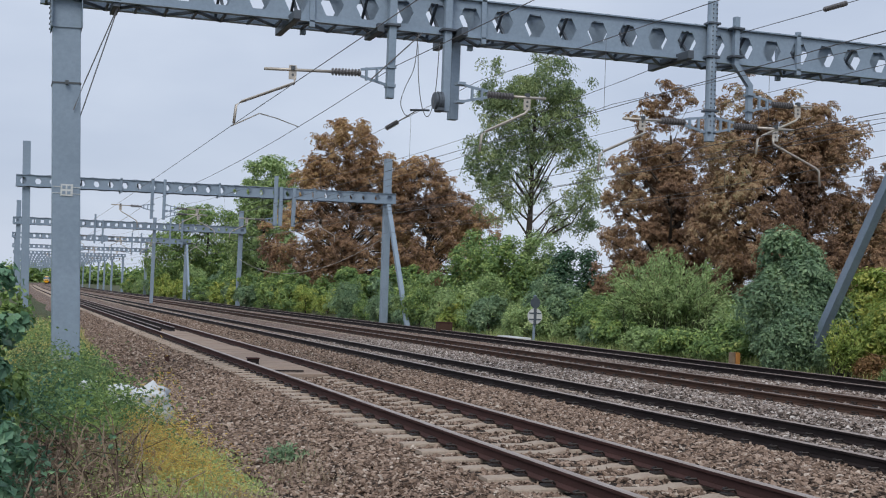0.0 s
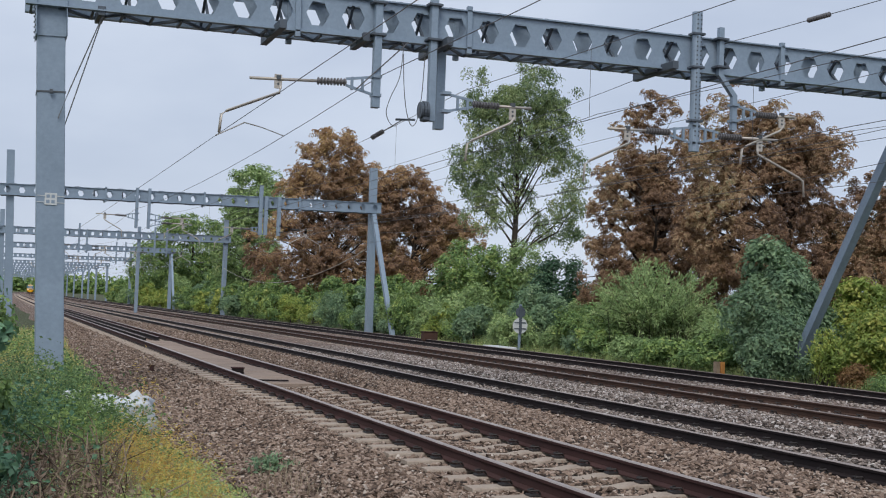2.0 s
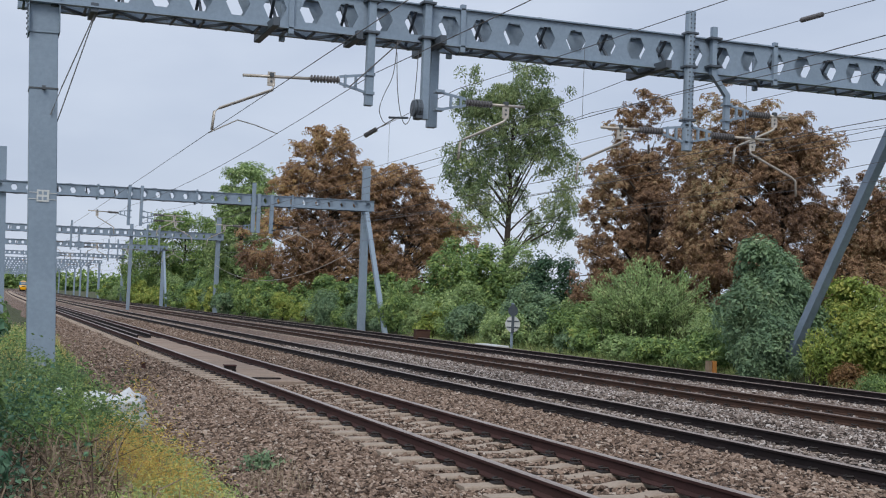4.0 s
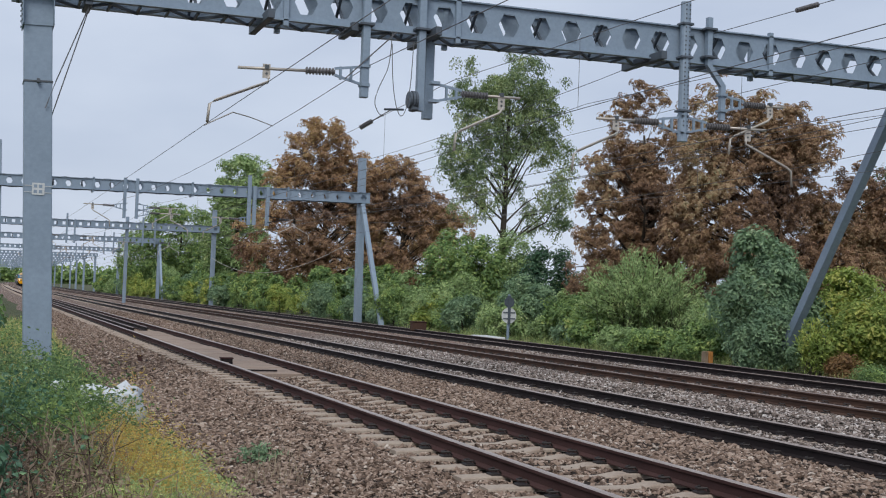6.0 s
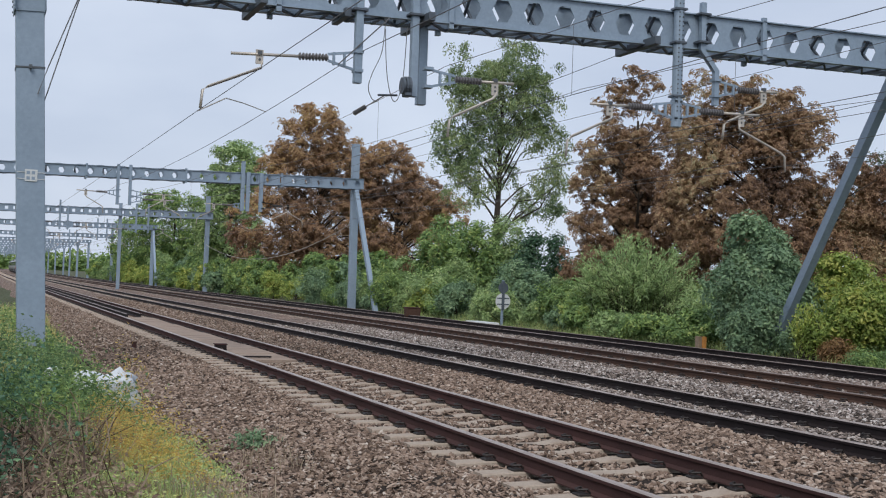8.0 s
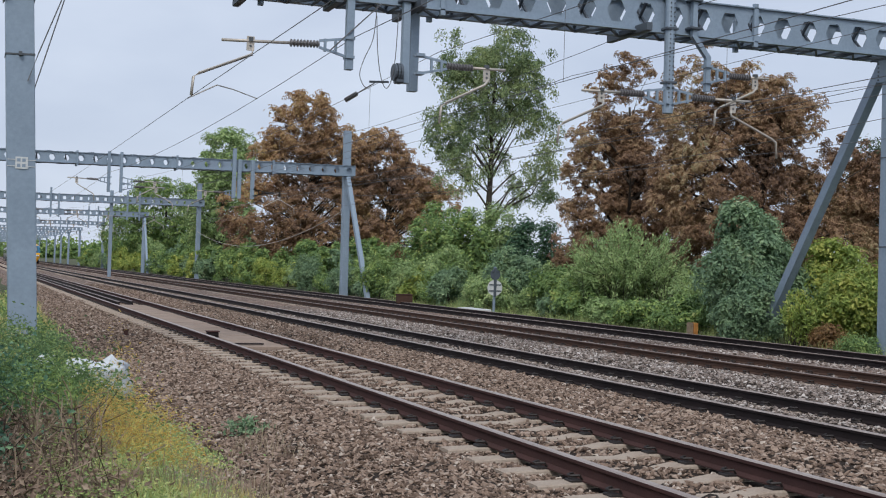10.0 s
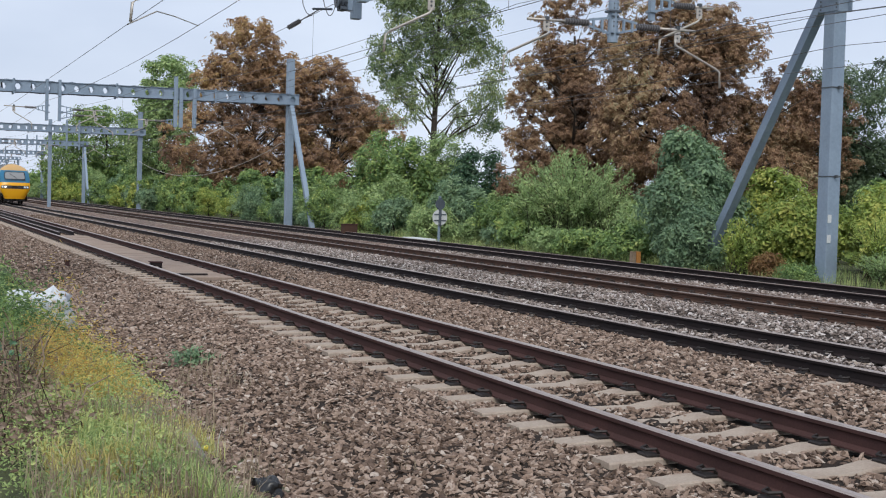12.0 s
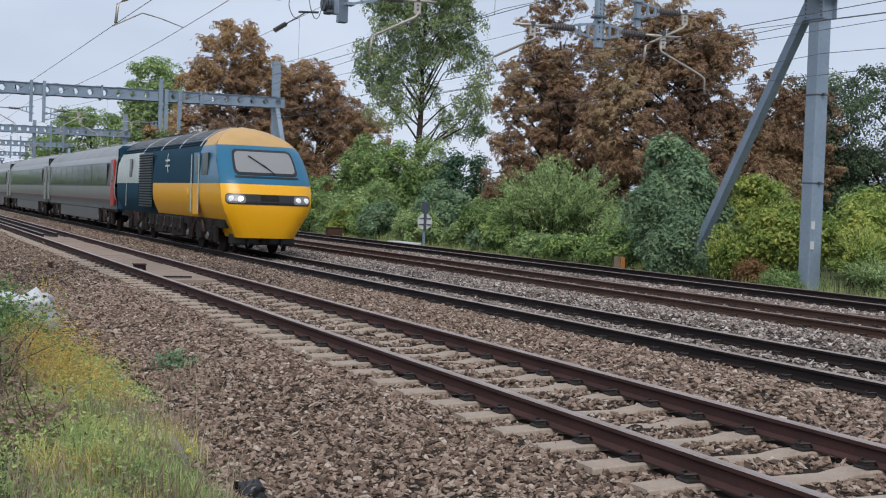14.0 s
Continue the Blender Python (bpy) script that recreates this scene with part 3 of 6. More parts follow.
for k in range(28):
    for dx in (-0.045, 0.045):
        add_box(bm, 14.5 - o.x + dx - 0.012, 14.5 - o.x + dx + 0.012, -0.62, -0.6, 5.5 + k * 0.1 - o.z, 5.53 + k * 0.1 - o.z)
part("bolt_holes", bm, BOLT, pc)["kind"] = "stuff"
for x, z in ((14.5, 7.8), (14.5, 7.05), (14.5, 5.85), (7.08, 7.6), (7.08, 6.95), (8.27, 7.7), (8.27, 6.98), (15.12, 7.75), (15.12, 7.12)):
    part("clamp", box_bm(x - o.x - 0.15, x - o.x + 0.15, -0.63, -0.37, z - o.z - 0.025, z - o.z + 0.025, 0.006), GALV_DARK, p1)
for x, l in ((8.5, 0.9), (13.75, 0.9), (6.85, 0.5), (1.7, 0.4), (5.05, 0.9)):
    bm = bmesh.new()
    add_box(bm, x - o.x - 0.07, x - o.x + 0.07, -l, l, 6.72 + 0.012 * x - o.z, 6.9 + 0.012 * x - o.z, 0.01)
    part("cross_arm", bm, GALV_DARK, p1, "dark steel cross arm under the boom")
# balance weight beside the double post
bm = bmesh.new()
for k in range(3):
    add_tube(bm, [(8.0 - o.x + k * 0.06, -0.58, 5.5 - o.z), (8.05 - o.x + k * 0.06, -0.58, 5.5 - o.z)], 0.19 - 0.02 * (k == 0), 18)
add_box(bm, 8.05 - o.x, 8.2 - o.x, -0.7, -0.45, 5.28 - o.z, 5.5 - o.z, 0.02)
part("balance_wheel", bm, GALV_DARK, p1, "grey tensioning drum")

cantilever(PY - 0.5, 7.08, 5.93, -1, 2.56, -1.08, 1.0, 0.1)
cantilever(PY - 0.45, 8.6, 5.75, 1, 1.98, 1.02, 0.98)
cantilever(PY - 0.5, 14.5, 5.55, -1, 2.15, -1.0, 1.0, 0.04)
cantilever(PY - 0.5, 14.5, 5.57, 1, 2.2, -1.2)
cantilever(PY - 0.5, 15.5, 6.14, 1, 1.75, 1.1, 0.95)
for yy, sc in ((68.5, 0.95), (117, 0.95), (155, 0.95), (204, 0.95)):
    xb = bend(yy)
    if yy == 68.5:
        for x in (7.25, 7.9, 14.05, 14.35, 15.1):
            drop_post(p2, x, yy - 0.45, 5.1, 7.9 if x == 14.05 else 7.3, 0.16 if x < 14 else 0.2)
    cantilever(yy - 0.45, 7.3 + xb, 5.75, -1, 2.3, 0.95, sc)
    cantilever(yy - 0.45, 8.0 + xb, 5.75, 1, 2.3, 0.95, sc)
    cantilever(yy - 0.45, 8.0 + xb, 5.45, 1, 2.4, -0.95, sc)
    cantilever(yy - 0.45, 14.1 + xb, 5.4, -1, 2.2, -0.95, sc)
    cantilever(yy - 0.45, 15.2 + xb, 5.5, 1, 2.0, 1.0, sc)
    cantilever(yy - 0.45, 15.2 + xb, 5.5, 1, 2.0, -0.9, sc)

SPANS = [-34, PY - 0.5, 68, 116.5, 154.5, 203.5, 249, 305, 374, 479, 600]
wire_run(4.0, SPANS, [4.74] * 11, 4.72, "contact and catenary wires above the near track", drop=False)
wire_run(8.98, SPANS, [6.0] * 11, 4.66, "contact and catenary wires above the main track")
wire_run(12.1, SPANS, [5.8] * 11, 4.5, "contact and catenary wires above the brown railed track")
wire_run(17.75, SPANS, [5.8] * 11, 4.55, "contact and catenary wires above the far track")
wire_run(16.0, SPANS, [6.4] * 11, 5.1, "out of running wires beside the far track", drop=False)
# feeder and earth wires
for x, z0, z1, sag, lab in ((15.3, 7.7, 7.7, 0.5, "feeder wire with an inline insulator"), (7.15, 6.12, 6.12, 0.35, "catenary wire running past the drop post"), (20.4, 6.2, 6.3, 0.3, "return wire beside the columns"), (20.9, 5.55, 5.6, 0.5, "earth wire strung along the columns")):
    w = thing("feeder_wire", x, 0, 0, lab, "wire", "overhead wires")
    pts = []
    for (a, b) in zip(SPANS, SPANS[1:]):
        pts += [(bend(a + (b - a) * k / 8), a + (b - a) * k / 8, (z0 if a < 20 else z1) - 4 * sag * (k / 8) * (1 - k / 8)) for k in range(8)]
    part("wire", tube_bm(pts, 0.0085, 5), WIRE, w)
    if x == 15.3:
        part("insulator", insulator((0, 19.9, 7.59), (0, 20.6, 7.61), 0.055), INSUL, w)
# guy wires at the left column and jumper loops by the double post
w = thing("guy_wires", 0.9, PY, 4.0, "pair of thin guy wires from boom to column", "wire")
part("wire", tube_bm([(0.86, -0.3, 2.85), (0.3, -0.3, 1.3), (0.12, -0.3, 0.75)], 0.012, 5), WIRE, w)
part("wire", tube_bm([(0.86, -0.3, 2.85), (0.32, -0.2, 0.9), (-0.1, 0.1, -0.6)], 0.012, 5), WIRE, w)
w = thing("jumper_loop", 7.55, PY - 0.6, 6.9, "looped thin jumper cable beneath the boom", "cable")


def smooth_line(pts, n=6):
    """Points along a curve through the given ones."""
    p = [Vector(q) for q in pts]
    p = [p[0]] + p + [p[-1]]
    out = []
    for a, b, c, d in zip(p, p[1:], p[2:], p[3:]):
        for k in range(n):
            f = k / n
            out.append(0.5 * (2 * b + (c - a) * f + (2 * a - 5 * b + 4 * c - d) * f * f + (3 * b - a - 3 * c + d) * f ** 3))
    return out + [p[-1]]


part("cable", tube_bm(smooth_line([(0.06, 0, -0.05), (0.0, 0, -0.75), (-0.18, 0, -1.2), (-0.26, 0, -1.5), (-0.18, 0, -1.72), (-0.06, 0, -1.78)]), 0.009, 5), WIRE, w)
part("cable", tube_bm(smooth_line([(0.06, 0, -0.3), (0.1, 0, -1.0), (0.18, 0, -1.5), (0.29, 0, -1.74), (0.4, 0, -1.6), (0.48, 0, -1.1), (0.52, 0, -0.2)]), 0.009, 5), WIRE, w)
part("tie_rod", tube_bm([(0.15, 0, -0.05), (-0.25, 0, -0.45), (-0.9, 0, -1.1)], 0.014, 5), WIRE, w)
w = thing("section_insulator", 0, 0, 0, "inline insulator and turnbuckle on a catenary wire", "insulator")
part("insulator", insulator((7.36, 24.60, 5.01), (7.62, 24.60, 5.18), 0.055), INSUL, w)
part("rod", tube_bm([(7.62, 24.60, 5.18), (8.04, 24.60, 5.46)], 0.014, 6), WIRE, w)
part("yoke_bar", tube_bm([(7.88, 24.60, 5.45), (8.31, 24.60, 5.48)], 0.025, 6), GALV_DARK, w)

w = thing("bridging_cable", 4.0, PY, 4.7, "twisted flexible cable bridging two overhead wires", "cable")
part("cable", tube_bm([(0.0, 0, 0.02), (0.70, 0.77, 0.43), (1.60, 3.45, 0.74), (3.15, 8.01, 1.20)], 0.014, 5), ALU, w)

w = thing("slack_cable", 20.75, 0, 0, "pale slack cable hanging between two columns", "cable")
part("cable", tube_bm([(0, 116.6 - 47.9 * k / 14, 4.3 + 0.5 * k / 14 - 4 * 1.75 * (k / 14) * (1 - k / 14)) for k in range(15)], 0.02, 5), ALU, w)

# ---------------------------------------------------------------- build: tracks and their furniture
track(0, RUST, HEAD, 150, 75, 420)
track(1, RUST_DARK, HEAD, 60, 40, 300)
track(2, RUST_BROWN, HEAD_DULL, 40, 30, 200)
track(3, RUST_DARK, HEAD_DULL, 40, 30, 200)
t1 = TRACKS[0][0]
for k, d in enumerate((-0.32, 0.28)):
    c = thing("check_rail", 0, 0, 0, "dark extra rail laid inside the near track", "rail", "check rails", )
    part("rail_body", rail_mesh(t1 + d, 45.0 + k, 150, -0.005, RUST_DARK, HEAD_DULL), None, c)
SLAB = worn("worn_grey_panel", (0.33, 0.255, 0.205), (0.22, 0.165, 0.13), 1.2, 30, 0.9, 0, 0.8, 0.2)
ct = thing("crossing_panels", t1, 24.2, -0.15, "flat grey walkway panels laid between the rails", "track panel")
for k in range(12):
    part("panel", box_bm(-0.6, 0.6, k * 1.75 + 0.01, k * 1.75 + 1.73, -0.06, 0.02 + 0.008 * (k % 3), 0.01), SLAB, ct)
bx1 = thing("track_box", 5.2, 26.9, -0.13, "small dark iron box between the rails", "equipment box")
part("body", box_bm(-0.12, 0.12, -0.1, 0.1, 0.05, 0.13, 0.012), RUST_DARK, bx1)
part("lid", box_bm(-0.14, 0.14, -0.12, 0.12, 0.13, 0.155, 0.008), RUST, bx1)
for sx in (-0.1, 0.1):
    part("foot", box_bm(sx - 0.025, sx + 0.025, -0.09, 0.09, 0, 0.05), RUST_DARK, bx1)
b2 = thing("timber_plank", 5.45, 24.6, -0.135, "dark plank lying across between the rails", "plank")
part("board", box_bm(-0.35, 0.35, -0.05, 0.05, 0.02, 0.05, 0.006), RUST_DARK, b2)
st = thing("marker_stake", 3.6, 29.0, bed(3.6, 29.0), "short rusty stake standing in the ballast", "stake")
part("post", box_bm(-0.045, 0.045, -0.04, 0.04, -0.05, 0.14, 0.01), RUST, st)
part("cap", box_bm(-0.07, 0.07, -0.05, 0.05, 0.13, 0.18, 0.01), RUST_BROWN, st)

# ---------------------------------------------------------------- the express train
YELLOW = worn("yellow_train_paint", (0.86, 0.42, 0.01), (0.8, 0.38, 0.01), 0.7, 8, 0.28, 0, 0.5, 0.0, 0.02)
ROOFY = worn("sooty_yellow_roof", (0.6, 0.36, 0.12), (0.42, 0.27, 0.12), 1.0, 8, 0.5, 0, 0.8, 0.0, 0.03)
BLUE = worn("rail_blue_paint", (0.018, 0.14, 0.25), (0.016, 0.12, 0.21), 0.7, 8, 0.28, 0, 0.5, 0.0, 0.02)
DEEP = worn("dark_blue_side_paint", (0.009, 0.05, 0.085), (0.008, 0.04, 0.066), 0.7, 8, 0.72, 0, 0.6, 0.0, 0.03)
PALE = worn("pale_grey_train_paint", (0.42, 0.47, 0.44), (0.34, 0.38, 0.36), 0.8, 8, 0.35, 0, 0.5, 0.01)
SILVER = worn("silver_grey_coach_paint", (0.29, 0.31, 0.3), (0.24, 0.255, 0.25), 0.6, 8, 0.3, 0.2, 0.6, 0.0, 0.02)
COACHLOW = worn("grey_coach_skirt", (0.1, 0.105, 0.105), (0.07, 0.07, 0.07), 0.8, 8, 0.5, 0, 0.6, 0.01)
ROOFG = worn("grey_coach_roof", (0.3, 0.31, 0.32), (0.22, 0.23, 0.24), 0.6, 8, 0.5, 0.1, 0.7, 0.01)
LOUVRE = worn("dark_louvre_paint", (0.008, 0.022, 0.034), (0.012, 0.016, 0.02), 0.9, 8, 0.75, 0, 0.7, 0.02)
RIB = worn("worn_bare_roof_metal", (0.3, 0.32, 0.35), (0.12, 0.13, 0.14), 1.4, 12, 0.4, 0.5, 0.8, 0.02)
MAROON = worn("dull_maroon_line", (0.25, 0.09, 0.11), (0.2, 0.07, 0.09), 1, 8, 0.5, 0, 0.5, 0.01)
SOOT = worn("sooty_roof", (0.05, 0.05, 0.055), (0.03, 0.03, 0.032), 0.9, 8, 0.6, 0, 0.7, 0.02)
BLACK = worn("black_train_panel", (0.012, 0.012, 0.013), (0.02, 0.02, 0.02), 1.5, 10, 0.35, 0, 0.5, 0.01)
GRIME = worn("grimy_underframe", (0.016, 0.014, 0.013), (0.034, 0.028, 0.024), 2.0, 18, 0.75, 0.1, 0.7, 0.05)
RED = worn("red_door_paint", (0.42, 0.03, 0.035), (0.32, 0.025, 0.03), 1, 8, 0.35, 0, 0.5, 0.01)
GLASS = plain("dark_train_glass", (0.035, 0.042, 0.038), 0.08)
GLASS.node_tree.nodes["Principled BSDF"].inputs["Specular IOR Level"].default_value = 0.22
SCREEN = plain("windscreen_glass", (0.25, 0.255, 0.255), 0.12)
LAMP = plain("lit_headlamp", (1.0, 0.97, 0.9), 0.2, 0, 1.6)
LAMP_DIM = plain("headlamp_lens", (0.75, 0.76, 0.78), 0.15, 0, 0.3)
COVER = plain("grey_lamp_cover", (0.2, 0.21, 0.22), 0.15)
LOGO = plain("white_emblem", (0.6, 0.65, 0.66), 0.4)

WIDTH = [(0.5, 0.88), (0.75, 1.0), (1.0, 1.13), (1.25, 1.26), (1.55, 1.365), (2.05, 1.37), (2.35, 1.365), (2.75, 1.33), (3.05, 1.27), (3.22, 1.2), (3.4, 1.07), (3.55, 0.9), (3.7, 0.66), (3.8, 0.42), (3.87, 0.0)]


def half_width(z):
    for (a, wa), (b, wb) in zip(WIDTH, WIDTH[1:]):
        if a <= z <= b:
            return wa + (wb - wa) * (z - a) / (b - a)
    return 0.0


def nose_line(z):
    """How far behind the tip the nose stands at a height."""
    pts = [(0.5, 0.14), (0.75, 0.07), (1.0, 0.03), (1.25, 0.0), (1.55, 0.0), (2.05, 0.2), (2.35, 0.42), (2.75, 0.78), (3.05, 1.08), (3.22, 1.32), (3.4, 1.62), (3.55, 1.95), (3.7, 2.4), (3.8, 2.85), (3.87, 3.4)]
    for (a, ya), (b, yb) in zip(pts, pts[1:]):
        if a <= z <= b:
            return ya + (yb - ya) * (z - a) / (b - a)
    return pts[-1][1]


def nose_y(u, z):
    return nose_line(z) + 0.3 * abs(u) ** 4.5


def shell(name, zs, us, mats, pick, parent, label=""):
    """The front skin of the nose over rows of height and fractions of the width."""
    v = [(u * half_width(z), nose_y(u, z), z) for z in zs for u in us]
    n = len(us)
    f, mi = [], []
    for j in range(len(zs) - 1):
        for i in range(n - 1):
            f.append((j * n + i, j * n + i + 1, (j + 1) * n + i + 1, (j + 1) * n + i))
            mi.append(pick((zs[j] + zs[j + 1]) / 2, (us[i] + us[i + 1]) / 2))
    return part(name, mesh_of(name, v, f, mats, mi, True), None, parent, label)


def side_skin(name, s, zs, cols, mats, pick, parent, label="", start=True, wide=half_width, smooth=True):
    """One flank with half the roof, from the nose's edge (or a flat end) back along the length."""
    v, f, mi = [], [], []
    n = len(cols)
    for z in zs:
        y0 = nose_y(1.0, z) if start else cols[0]
        for y in cols:
            v.append((s * wide(z), max(y, y0), z))
    for j in range(len(zs) - 1):
        for i in range(n - 1):
            m = pick((zs[j] + zs[j + 1]) / 2, (cols[i] + cols[i + 1]) / 2)
            if m is None:
                continue
            q = (j * n + i, j * n + i + 1, (j + 1) * n + i + 1, (j + 1) * n + i)
            f.append(q if s < 0 else q[::-1])
            mi.append(m)
    return part(name, mesh_of(name, v, f, mats, mi, smooth), None, parent, label)


def bogie(parent, y, front=False):
    b = part("bogie", box_bm(-1.15, 1.15, y - 1.75, y + 1.75, 0.55, 0.72, 0.02), GRIME, parent, "dark grimy bogie")
    for s in (-1, 1):
        part("side_frame", add_box(add_box(box_bm(s * 1.1 - 0.09, s * 1.1 + 0.09, y - 1.8, y + 1.8, 0.5, 0.78, 0.03), s * 1.14 - 0.1, s * 1.14 + 0.1, y - 0.35, y + 0.35, 0.35, 0.95, 0.03), s * 1.15 - 0.06, s * 1.15 + 0.06, y - 1.95, y - 1.72, 0.3, 0.8, 0.02), GRIME, b)
        for d in (-1.3, 1.3):
            part("wheel", tube_bm([(s * 0.68, y + d, 0.46), (s * 0.70, y + d, 0.46), (s * 0.72, y + d, 0.46), (s * 0.82, y + d, 0.46)], [0.44, 0.49, 0.46, 0.46], 24), RUST_DARK, b, "steel wheel")
            part("axle_box", box_bm(s * 1.12 - 0.13, s * 1.12 + 0.15, y + d - 0.2, y + d + 0.2, 0.3, 0.66, 0.05), GRIME, b)
            part("spring", tube_bm([(s * 1.15, y + d, 0.66), (s * 1.15, y + d, 0.98)], [0.12, 0.12], 10), RUST_DARK, b)
        for d in (-0.95, 0.95):
            part("brake_rod", tube_bm([(s * 1.22, y + d, 0.35), (s * 1.24, y + d * 0.75, 0.62), (s * 1.24, y + d * 0.45, 0.9)], 0.035, 6), RUST_BROWN, b)
        for d in (-1.3, 1.3):
            part("axle_cap", tube_bm([(s * 1.27, y + d, 0.48), (s * 1.31, y + d, 0.48)], [0.12, 0.09], 12), COACHLOW, b)
        part("damper", tube_bm([(s * 1.26, y - 0.9, 0.55), (s * 1.26, y + 0.1, 0.95)], 0.05, 8), GRIME, b)
    for d in (-1.3, 1.3):
        part("axle", tube_bm([(-0.7, y + d, 0.46), (0.7, y + d, 0.46)], 0.08, 8), RUST_DARK, b)
    return b


pcar = thing("power_car", 0, 0, 0, "yellow and blue diesel express power car with sloping nose", "locomotive")
zs = [0.5, 0.62, 0.75, 0.88, 1.0, 1.12, 1.25, 1.42, 1.48, 1.76, 1.82, 2.06, 2.2, 2.35, 2.55, 2.75, 2.9, 3.05, 3.22, 3.3, 3.4, 3.48, 3.55, 3.63, 3.7, 3.75, 3.8, 3.84, 3.87]
us = [-1, -0.985, -0.96, -0.92, -0.86, -0.78, -0.68, -0.55, -0.4, -0.2, 0, 0.2, 0.4, 0.55, 0.68, 0.78, 0.86, 0.92, 0.96, 0.985, 1]
shell("nose", zs, us, [YELLOW, BLUE, ROOFY, BLACK], lambda z, u: (2 if z > 3.22 else 1 if z > 2.06 else 0), pcar, "yellow and blue streamlined cab front")


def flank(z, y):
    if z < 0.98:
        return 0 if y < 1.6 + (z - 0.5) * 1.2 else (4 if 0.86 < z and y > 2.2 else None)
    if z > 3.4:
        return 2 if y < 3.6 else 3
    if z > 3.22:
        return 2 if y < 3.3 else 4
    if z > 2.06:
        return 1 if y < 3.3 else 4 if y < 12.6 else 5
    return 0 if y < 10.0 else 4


cols = [0.0, 0.5, 0.62, 0.8, 1.0, 1.3, 1.6, 2.0, 2.4, 2.8, 3.3, 3.6, 4.2, 5.5, 7, 8.4, 10.0, 10.8, 12.6, 14, 15.5, 17.3]
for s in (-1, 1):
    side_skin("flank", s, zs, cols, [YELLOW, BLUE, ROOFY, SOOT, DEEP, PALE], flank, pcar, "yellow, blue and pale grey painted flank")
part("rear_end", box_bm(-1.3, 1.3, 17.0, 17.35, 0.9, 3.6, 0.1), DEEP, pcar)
part("underframe", box_bm(-1.15, 1.15, 0.7, 17.2, 0.75, 1.0), GRIME, pcar)
# headlamp band, lamps, windscreen, wiper
def nose_patch(name, z0, z1, u0, u1, mat, out, parent, label="", nz=5, nu=15, round_=0.0, power=3):
    """A raised patch that follows the nose."""
    v, f = [], []
    for k in range(2):
        for j in range(nz):
            z = z0 + (z1 - z0) * j / (nz - 1)
            for i in range(nu):
                u = u0 + (u1 - u0) * i / (nu - 1)
                e = abs(2 * j / (nz - 1) - 1) ** power * round_
                uu = (u0 + u1) / 2 + (u - (u0 + u1) / 2) * (1 - e)
                v.append((uu * half_width(z), nose_y(uu, z) - (out if k else -0.03), z))
    n = nz * nu
    for j in range(nz - 1):
        for i in range(nu - 1):
            a = n + j * nu + i
            f.append((a, a + 1, a + nu + 1, a + nu))
    rim = [i for i in range(nu)] + [j * nu + nu - 1 for j in range(1, nz)] + [(nz - 1) * nu + i for i in range(nu - 2, -1, -1)] + [j * nu for j in range(nz - 2, 0, -1)]
    for a, b in zip(rim, rim[1:] + rim[:1]):
        f.append((a, b, b + n, a + n))
    return part(name, mesh_of(name, v, f, [mat]), None, parent, label)


band = nose_patch("lamp_band", 1.47, 1.77, -0.93, 0.93, BLACK, 0.012, pcar, "black headlamp band across the nose", 9, 21, 0.05, 4)
for u0, u1 in ((-0.91, -0.53), (0.53, 0.91)):
    nose_patch("lamp_cover", 1.5, 1.745, u0, u1, COVER, 0.018, band, "grey glazed lamp cover", 9, 9, 0.25, 5)
for u, mat in ((-0.82, LAMP_DIM), (-0.63, LAMP), (0.63, LAMP_DIM), (0.82, LAMP_DIM)):
    lens = bmesh.new()
    y = nose_y(u, 1.62)
    add_tube(lens, [(u * half_width(1.62), y + 0.02, 1.62), (u * half_width(1.62), y - 0.03, 1.62), (u * half_width(1.62), y - 0.045, 1.62)], [0.085, 0.085, 0.055], 16)
    part("headlamp", lens, mat, band, "lit white headlamp" if mat is LAMP else "white headlamp")
nose_patch("coupling_hatch", 1.5, 1.75, -0.2, 0.2, GRIME, 0.02, band, "", 3, 5)
ws = nose_patch("windscreen_frame", 2.33, 3.1, -0.71, 0.71, BLACK, 0.015, pcar, "black rubber windscreen frame", 15, 17, 0.1, 8)
nose_patch("windscreen", 2.41, 3.03, -0.66, 0.66, SCREEN, 0.024, ws, "pale reflecting windscreen", 15, 17, 0.1, 8)
bm = bmesh.new()
add_tube(bm, [(0.25, nose_y(0.2, 2.36) - 0.05, 2.36), (0.0, nose_y(0, 2.6) - 0.06, 2.6), (-0.42, nose_y(-0.35, 2.86) - 0.06, 2.86)], 0.014, 5)
add_tube(bm, [(0.1, nose_y(0, 2.52) - 0.07, 2.5), (-0.45, nose_y(-0.35, 2.9) - 0.06, 2.9)], 0.022, 5)
part("wiper", bm, BLACK, ws)
nose_patch("sill_shadow_strip", 2.25, 2.3, -0.7, 0.7, BLACK, 0.02, pcar, "", 2, 15)
part("buffer_beam", box_bm(-0.95, 0.95, 0.55, 1.0, 0.28, 0.62, 0.05), BLACK, pcar)
part("coupling", box_bm(-0.12, 0.12, 0.25, 0.7, 0.35, 0.55, 0.03), GRIME, pcar)
